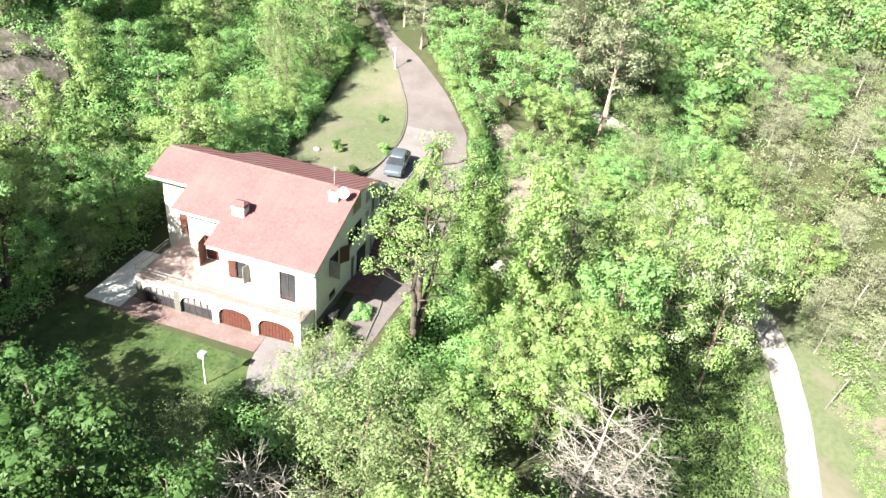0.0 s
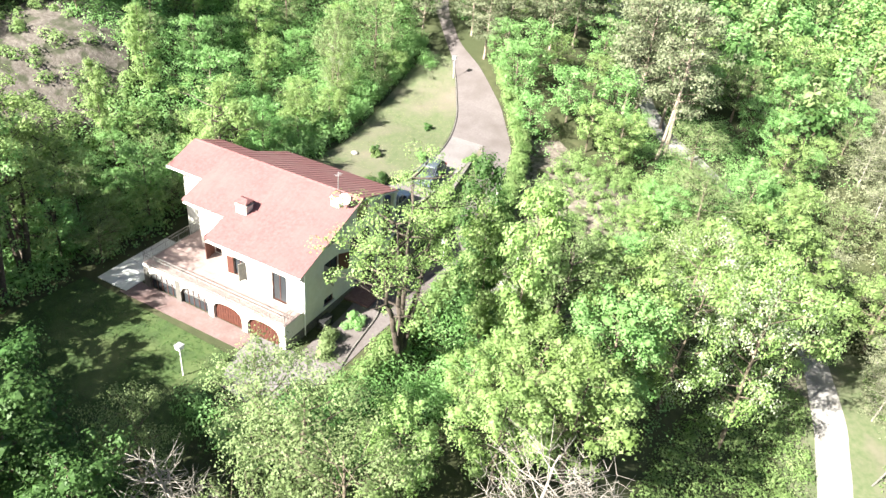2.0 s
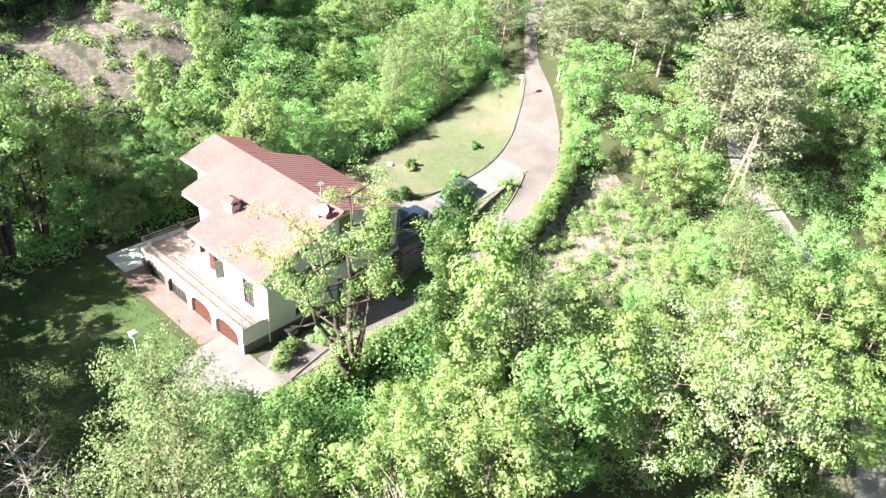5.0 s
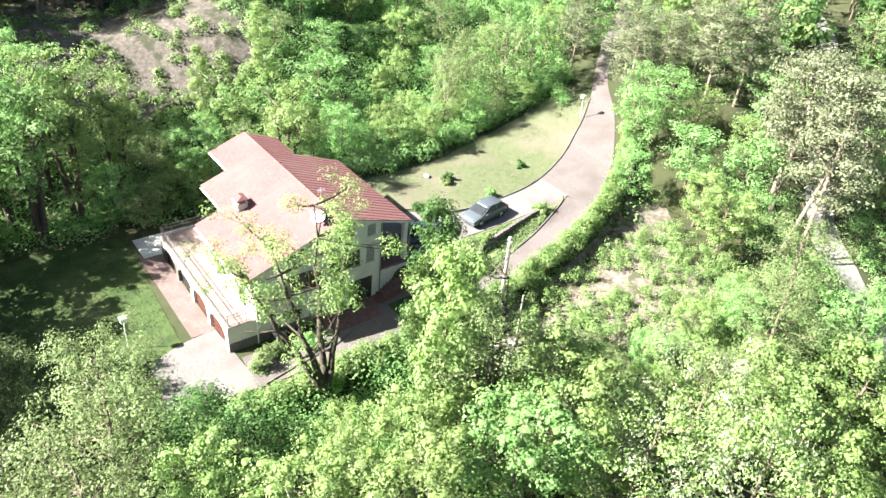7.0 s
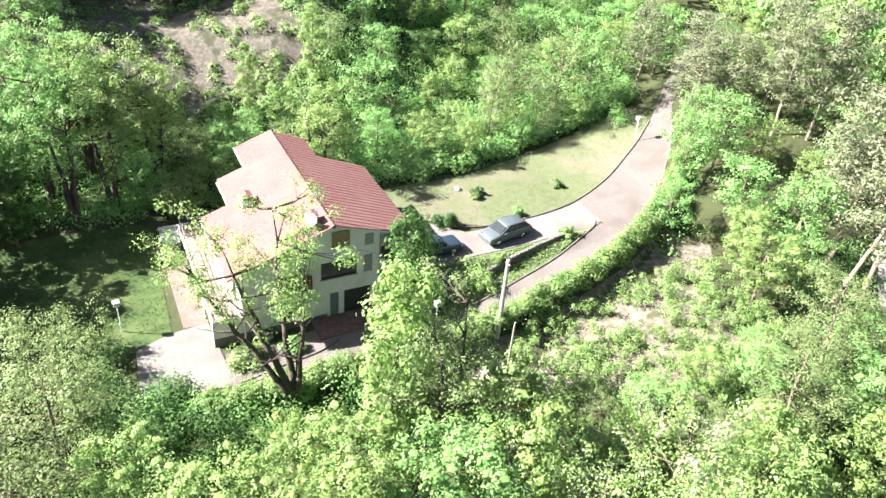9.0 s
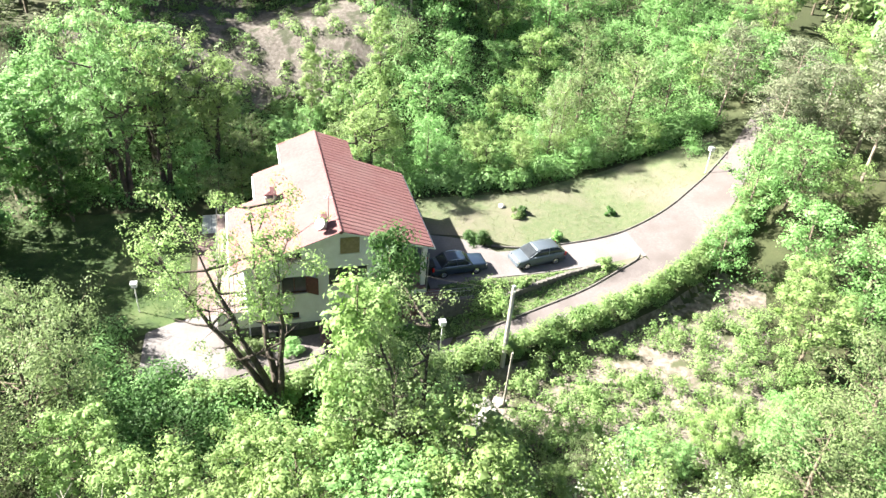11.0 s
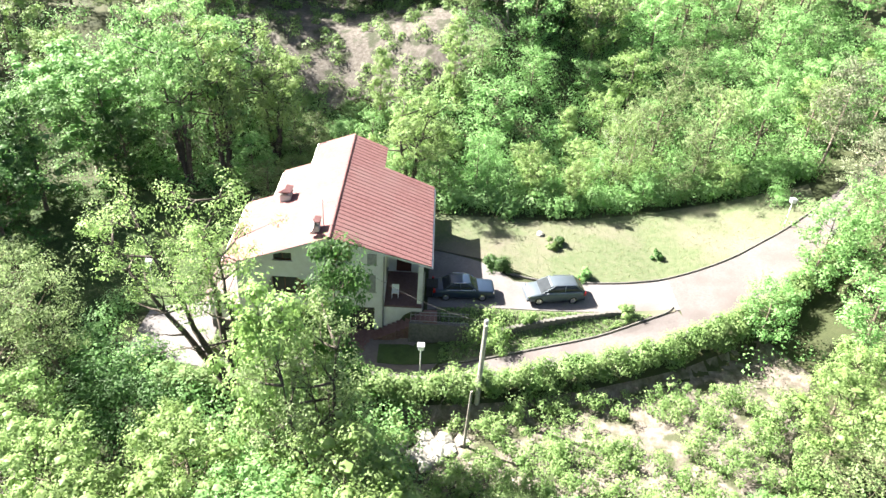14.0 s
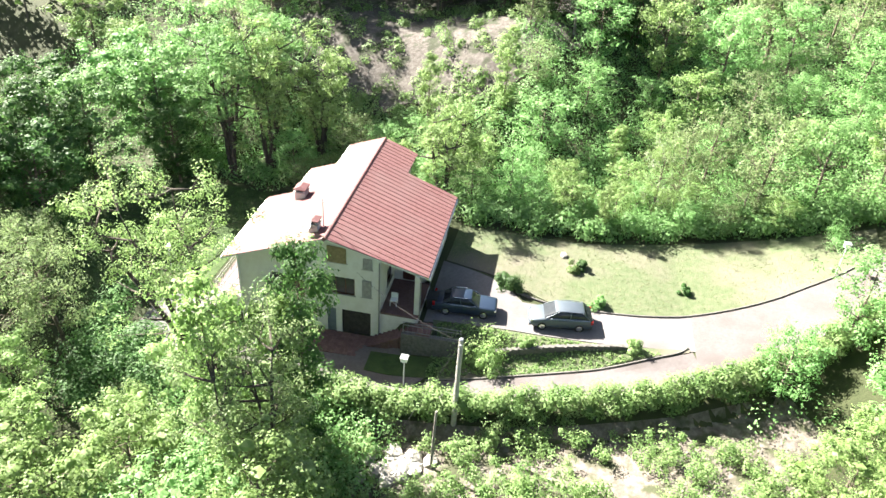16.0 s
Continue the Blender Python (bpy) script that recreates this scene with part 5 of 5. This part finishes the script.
bare_trunk(13.9, 41.6, (14.2, 44.9, 11.2), "pale bare leaning pine trunk beside the track")
bare_trunk(9.5, 46.9, (9.3, 47.6, 9.4), "pale bare pine trunk standing in the woods")
dead_tree(6.9, -16.4, 9.2, 3, 2.2, -6)
dead_tree(18.9, -7.6, 9.8, 4, 3.0, 5)
dead_tree(-42.0, 21.0, 8.5, 9, 2.4, 4)
dead_tree(20.4, -6.2, 8.0, 5, 2.4, 12)


# ---- undergrowth, hedges, far woods ----
def stuff(name, v, mats, label, category, which=None):
    return tagged(new(name, leaf_mesh(name, v, mats, which)), label, category, kind="stuff")


nr = np.random.default_rng(21)


def shrubs(name, pts, r0, r1, per, size, mat, label, flat=0.8):
    pts = np.asarray(pts, float)
    rad = nr.uniform(r0, r1, len(pts))
    c = np.column_stack([pts, ground_z(pts[:, 0], pts[:, 1]) + rad * 0.45])
    return stuff(name, leaves(nr, c, rad, per, size, 0.6, flat), (mat,), label, "shrubs")


def along(line, n, side, jitter):
    p = np.array(line, float)
    s = np.r_[0, np.cumsum(np.hypot(*np.diff(p, axis=0).T))]
    u = np.linspace(0, s[-1], n)
    q = np.stack([np.interp(u, s, p[:, 0]), np.interp(u, s, p[:, 1])], 1)
    t = np.gradient(q, axis=0)
    t /= np.hypot(*t.T)[:, None]
    return q + np.stack([t[:, 1], -t[:, 0]], 1) * side + nr.normal(size=q.shape) * jitter


HEDGE = [(5.0, -3.2), (5.3, -0.5), (5.4, 2.5), (5.6, 8.0), (5.7, 13.0), (5.2, 18.8), (4.0, 26.0), (2.0, 32.2), (-1.8, 38.5), (-6.6, 44.6)]
pts = np.r_[along(HEDGE, 185, 0.0, 0.16), along(HEDGE, 205, 0.6, 0.18)]
c = np.column_stack([pts, ground_z(pts[:, 0], pts[:, 1]) + nr.uniform(0.3, 1.65, len(pts))])
tagged(stuff("hedge", leaves(nr, c, np.full(len(c), 0.64), 170, 0.08, 0.6, 0.8, heart=0.3), (M_SCRUB,), "clipped green hedge along the lower drive", "hedge"), kind="stuff")
BACK = [(-14.6, 14.5), (-14.6, 20.0), (-14.5, 24.5), (-15.8, 31.0), (-16.8, 38.0), (-17.4, 46.0)]
pts = np.r_[along(BACK, 60, 0.0, 0.35), along(BACK, 60, -1.4, 0.5)]
c = np.column_stack([pts, ground_z(pts[:, 0], pts[:, 1]) + nr.uniform(0.5, 1.9, len(pts))])
stuff("shrub_border", leaves(nr, c, nr.uniform(0.9, 1.5, len(c)), 220, 0.11, 0.5, 0.8), (M_MID,), "dense green shrubs along the back of the lawn", "shrubs")


def woods_floor(n, x0, x1, y0, y1):
    out = []
    for _ in range(n):
        x, y = nr.uniform(x0, x1), nr.uniform(y0, y1)
        if not is_open(x, y):
            out.append((x, y))
    return out


shrubs("undergrowth", woods_floor(420, -12, 34, -24, 62) + woods_floor(800, -40, -15, -34, 60), 0.8, 1.7, 78, 0.105, M_MID, "green undergrowth between the trees")
shrubs("hillside_shrubs", [q for q in nr.uniform((-36, 14), (-15.5, 62), (1000, 2)) if not is_open(*q)] + [q for q in nr.uniform((-54, 12), (-36, 60), (520, 2)) if not is_open(*q)] + list(nr.uniform((-30, -16), (-18.5, 16), (330, 2))), 0.8, 1.9, 95, 0.105, M_MID, "bright green shrubs covering the hillside above the lawn")
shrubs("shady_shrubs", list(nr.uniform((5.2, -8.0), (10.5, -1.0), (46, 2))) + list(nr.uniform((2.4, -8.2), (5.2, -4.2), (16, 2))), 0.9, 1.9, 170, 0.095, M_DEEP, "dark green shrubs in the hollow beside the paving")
shrubs("thicket", [q for q in nr.uniform((31, 24), (62, 92), (620, 2)) if off_line(q[0], q[1], TP) > 4.6], 1.0, 2.0, 46, 0.13, M_GREYL, "grey-green thicket on the far slope")
shrubs("bank_shrubs", list(nr.uniform((6.0, -1.5), (12.0, 12.5), (110, 2))) + list(nr.uniform((3.6, -9.0), (6.2, -0.5), (22, 2))) + list(nr.uniform((-2.6, -9.6), (4.6, -7.9), (20, 2))), 0.8, 1.9, 170, 0.095, M_MID, "low green shrubs on the bank below the court")
scr = [(x, y) for x, y in nr.uniform((6.0, 9.0), (22.0, 37.0), (560, 2)) if (x - 8.6 - 0.7 * math.sin(y)) ** 2 / 3.6 + (y - 27.0) ** 2 / 18 > 0.1 + 1.0 * nr.random() and off_line(x, y, np.array(HEDGE)) > 1.1]
bush = []
for x, y in scr:
    if (x - 9.2) ** 2 + (y - 14.2) ** 2 / 1.6 < 2.4:
        continue
    tall = nr.uniform(0.5, 1.7)
    for _ in range(4):
        bush.append((x + nr.normal() * 0.4, y + nr.normal() * 0.4, gz(x, y) + tall * nr.uniform(0.25, 1.0)))
stuff("scrub", leaves(nr, bush, nr.uniform(0.28, 0.6, len(bush)), 62, 0.07, 0.5, 0.95), (M_SCRUB,), "low pale green scrub on the bare slope", "shrubs")
bare = [(x, y) for x, y in zip(nr.uniform(-48, -30, 140), nr.uniform(-13, 20, 140))] + [(-30.3 + dx, y) for dx, y in zip(nr.normal(size=60), nr.uniform(-12, 17, 60))] + [(x, y) for x, y in zip(nr.uniform(-32, -20, 170), nr.uniform(-6, 15, 170))]
shrubs("slope_bushes", bare, 0.5, 1.1, 110, 0.12, M_SCRUB, "green bushes dotted over the bare slope")
verge = [(x, y) for x, y in nr.uniform((39, -15), (56, 36), (900, 2)) if off_line(x, y, TP) > 4.2] + [(x, y) for x, y in nr.uniform((22, -12), (37.2, 30), (1150, 2)) if off_line(x, y, TP) > 2.0 and x > 22.5 + 0.2 * y]
shrubs("verge_scrub", verge, 0.6, 1.2, 70, 0.105, M_SCRUB, "bright scrub beside the gravel track")
low = [(x, y) for x, y in nr.uniform((8, 36), (28, 60), (420, 2)) if 2.2 < off_line(x, y, TP) < 9]
shrubs("trackside_shrubs", low, 0.7, 1.5, 110, 0.1, M_MID, "fresh green shrubs beside the forest track")
# garden shrubs on lawn and island
for k, (x, y, rr, mt) in enumerate([(-5.9, 19.0, 0.8, M_DEEP), (-6.6, 18.4, 0.6, M_DEEP), (-5.2, 25.3, 0.55, M_MID), (-9.3, 23.4, 0.55, M_SCRUB), (-9.8, 24.0, 0.45, M_DEEP), (-8.0, 31.5, 0.4, M_DEEP), (0.7, 17.3, 1.7, M_OAK), (1.4, 18.2, 1.0, M_OAK), (-1.2, 27.6, 0.6, M_SCRUB), (-14.5, 42.9, 1.5, M_MID), (1.4, 1.2, 0.8, M_OLIVEL), (1.8, 3.4, 0.7, M_MID), (2.0, -0.4, 0.8, M_OLIVEL), (-0.2, 20.5, 0.5, M_SCRUB)]):
    ob = thing("garden_bush", "rounded green garden bush on the grass", "bush")
    cc = np.array([(x, y, gz(x, y) + rr * 0.6)]) + nr.normal(size=(14, 3)) * rr * 0.42
    part("stem", tubes([(Vector((x, y, gz(x, y) - 0.1)), Vector((x + 0.05, y, gz(x, y) + rr * 0.8)), 0.05, 0.02)], M_BARK), None, ob)
    part("foliage", leaf_mesh("foliage", leaves(nr, cc, np.full(14, rr * 0.5), 130, 0.07, 0.5, 0.8), (mt,)), None, ob)


def tufts(n, inside, z, size, mat, name, label):
    p = np.array([q for q in nr.uniform(inside[0], inside[1], (n, 2)) if inside[2](*q)])
    c = np.column_stack([p, ground_z(p[:, 0], p[:, 1]) + z])
    return stuff(name, leaves(nr, c, np.full(len(c), 0.12), 4, size, 0.2, 0.5, 0.2, 0.35), (mat,), label, "grass")


tufts(3200, ((-14, 14), (-4.8, 45), lambda x, y: np.interp(y, LK[:, 1], LK[:, 0]) - 1 < x < np.interp(y, [14, 19, 22, 28, 33, 39, 45], [-8.3, -6.8, -4.8, -4.8, -5.9, -8.8, -12.7])), 0.07, 0.05, M_BLADE, "lawn_grass", "short sunlit grass with dry patches")
# Dark leaf colour on these tufts stands in for the lawn's tree shade.
tufts(7000, ((-18, -25), (3, -3.6), lambda x, y: x < -3.6 or y < -7.5), 0.05, 0.06, M_DEEP, "lower_grass", "lawn grass coloured dark for tree shade")
tufts(3500, ((-1.6, 14.5), (3, 31), lambda x, y: -1.0 < x < np.interp(y, [14, 20, 25, 31], [2.9, 1.9, 0.8, -1.4])), 0.12, 0.10, M_SCRUB, "island_grass", "longer grass on the island")


# limestone outcrop below the hedge
rocks = thing("rock_outcrop", "pale limestone rocks breaking through the scrub", "rocks")
for k in range(38):
    x, y = 8.7 + nr.normal() * 0.5 + 0.02 * k, 14.2 + nr.normal() * 0.9
    s0 = nr.uniform(0.2, 0.6)
    bm = bmesh.new()
    bmesh.ops.create_icosphere(bm, subdivisions=1, radius=s0)
    for v in bm.verts:
        v.co = Vector((v.co.x * nr.uniform(0.8, 1.4), v.co.y * nr.uniform(0.8, 1.4), v.co.z * nr.uniform(0.5, 0.9))) + Vector((x, y, gz(x, y) + s0 * 0.25))
    part("rock", bm, M_STONE, rocks)
boulder = thing("boulder", "pale boulder lying on the lawn", "rock")
bm = bmesh.new()
bmesh.ops.create_icosphere(bm, subdivisions=2, radius=0.28)
for v in bm.verts:
    v.co = Vector((v.co.x * 1.3, v.co.y, v.co.z * 0.7)) * (1 + 0.15 * noise.noise(v.co * 4)) + Vector((-11.2, 22.6, gz(-11.2, 22.6) + 0.15))
part("stone", bm, M_STONE, boulder)


def far_woods():
    cs, rs, seg = [], [], []
    kind = []
    for _ in range(2400):
        x, y = nr.uniform(-118, 62), nr.uniform(-66, 165)
        near = -44 < x < 34 and -36 < y < 62 or 31 < x < 62 and y < 92
        if near or is_open(x, y) or (x > 34 and y < -30) or (y < -36 and x > -36) or (x > 34 and y < 20):
            continue
        h = nr.uniform(7, 12)
        z = gz(x, y)
        seg.append((Vector((x, y, z - 0.3)), Vector((x + nr.normal() * 0.3, y, z + h * 0.8)), 0.16, 0.05))
        m = int(nr.integers(0, 4))
        for _ in range(7):
            a = nr.random() * 6.28
            q = nr.random() ** 0.5 * 2.7
            hh = nr.uniform(0.35, 0.95)
            cs.append((x + math.cos(a) * q * (1.25 - hh), y + math.sin(a) * q * (1.25 - hh), z + h * hh))
            rs.append(nr.uniform(1.2, 2.0))
            kind.append(m)
    v = leaves(nr, cs, rs, 26, 0.36, 0.6, 0.8)
    stuff("far_woods", v, (M_MID, M_OAK, M_DEEP, M_OLIVEL), "distant mixed green woodland on the hills", "woods", np.repeat(kind, 26))
    tagged(new("far_trunks", tubes(seg, M_BARK, 4)), "trunks of the distant woods", "woods", kind="stuff")


far_woods()
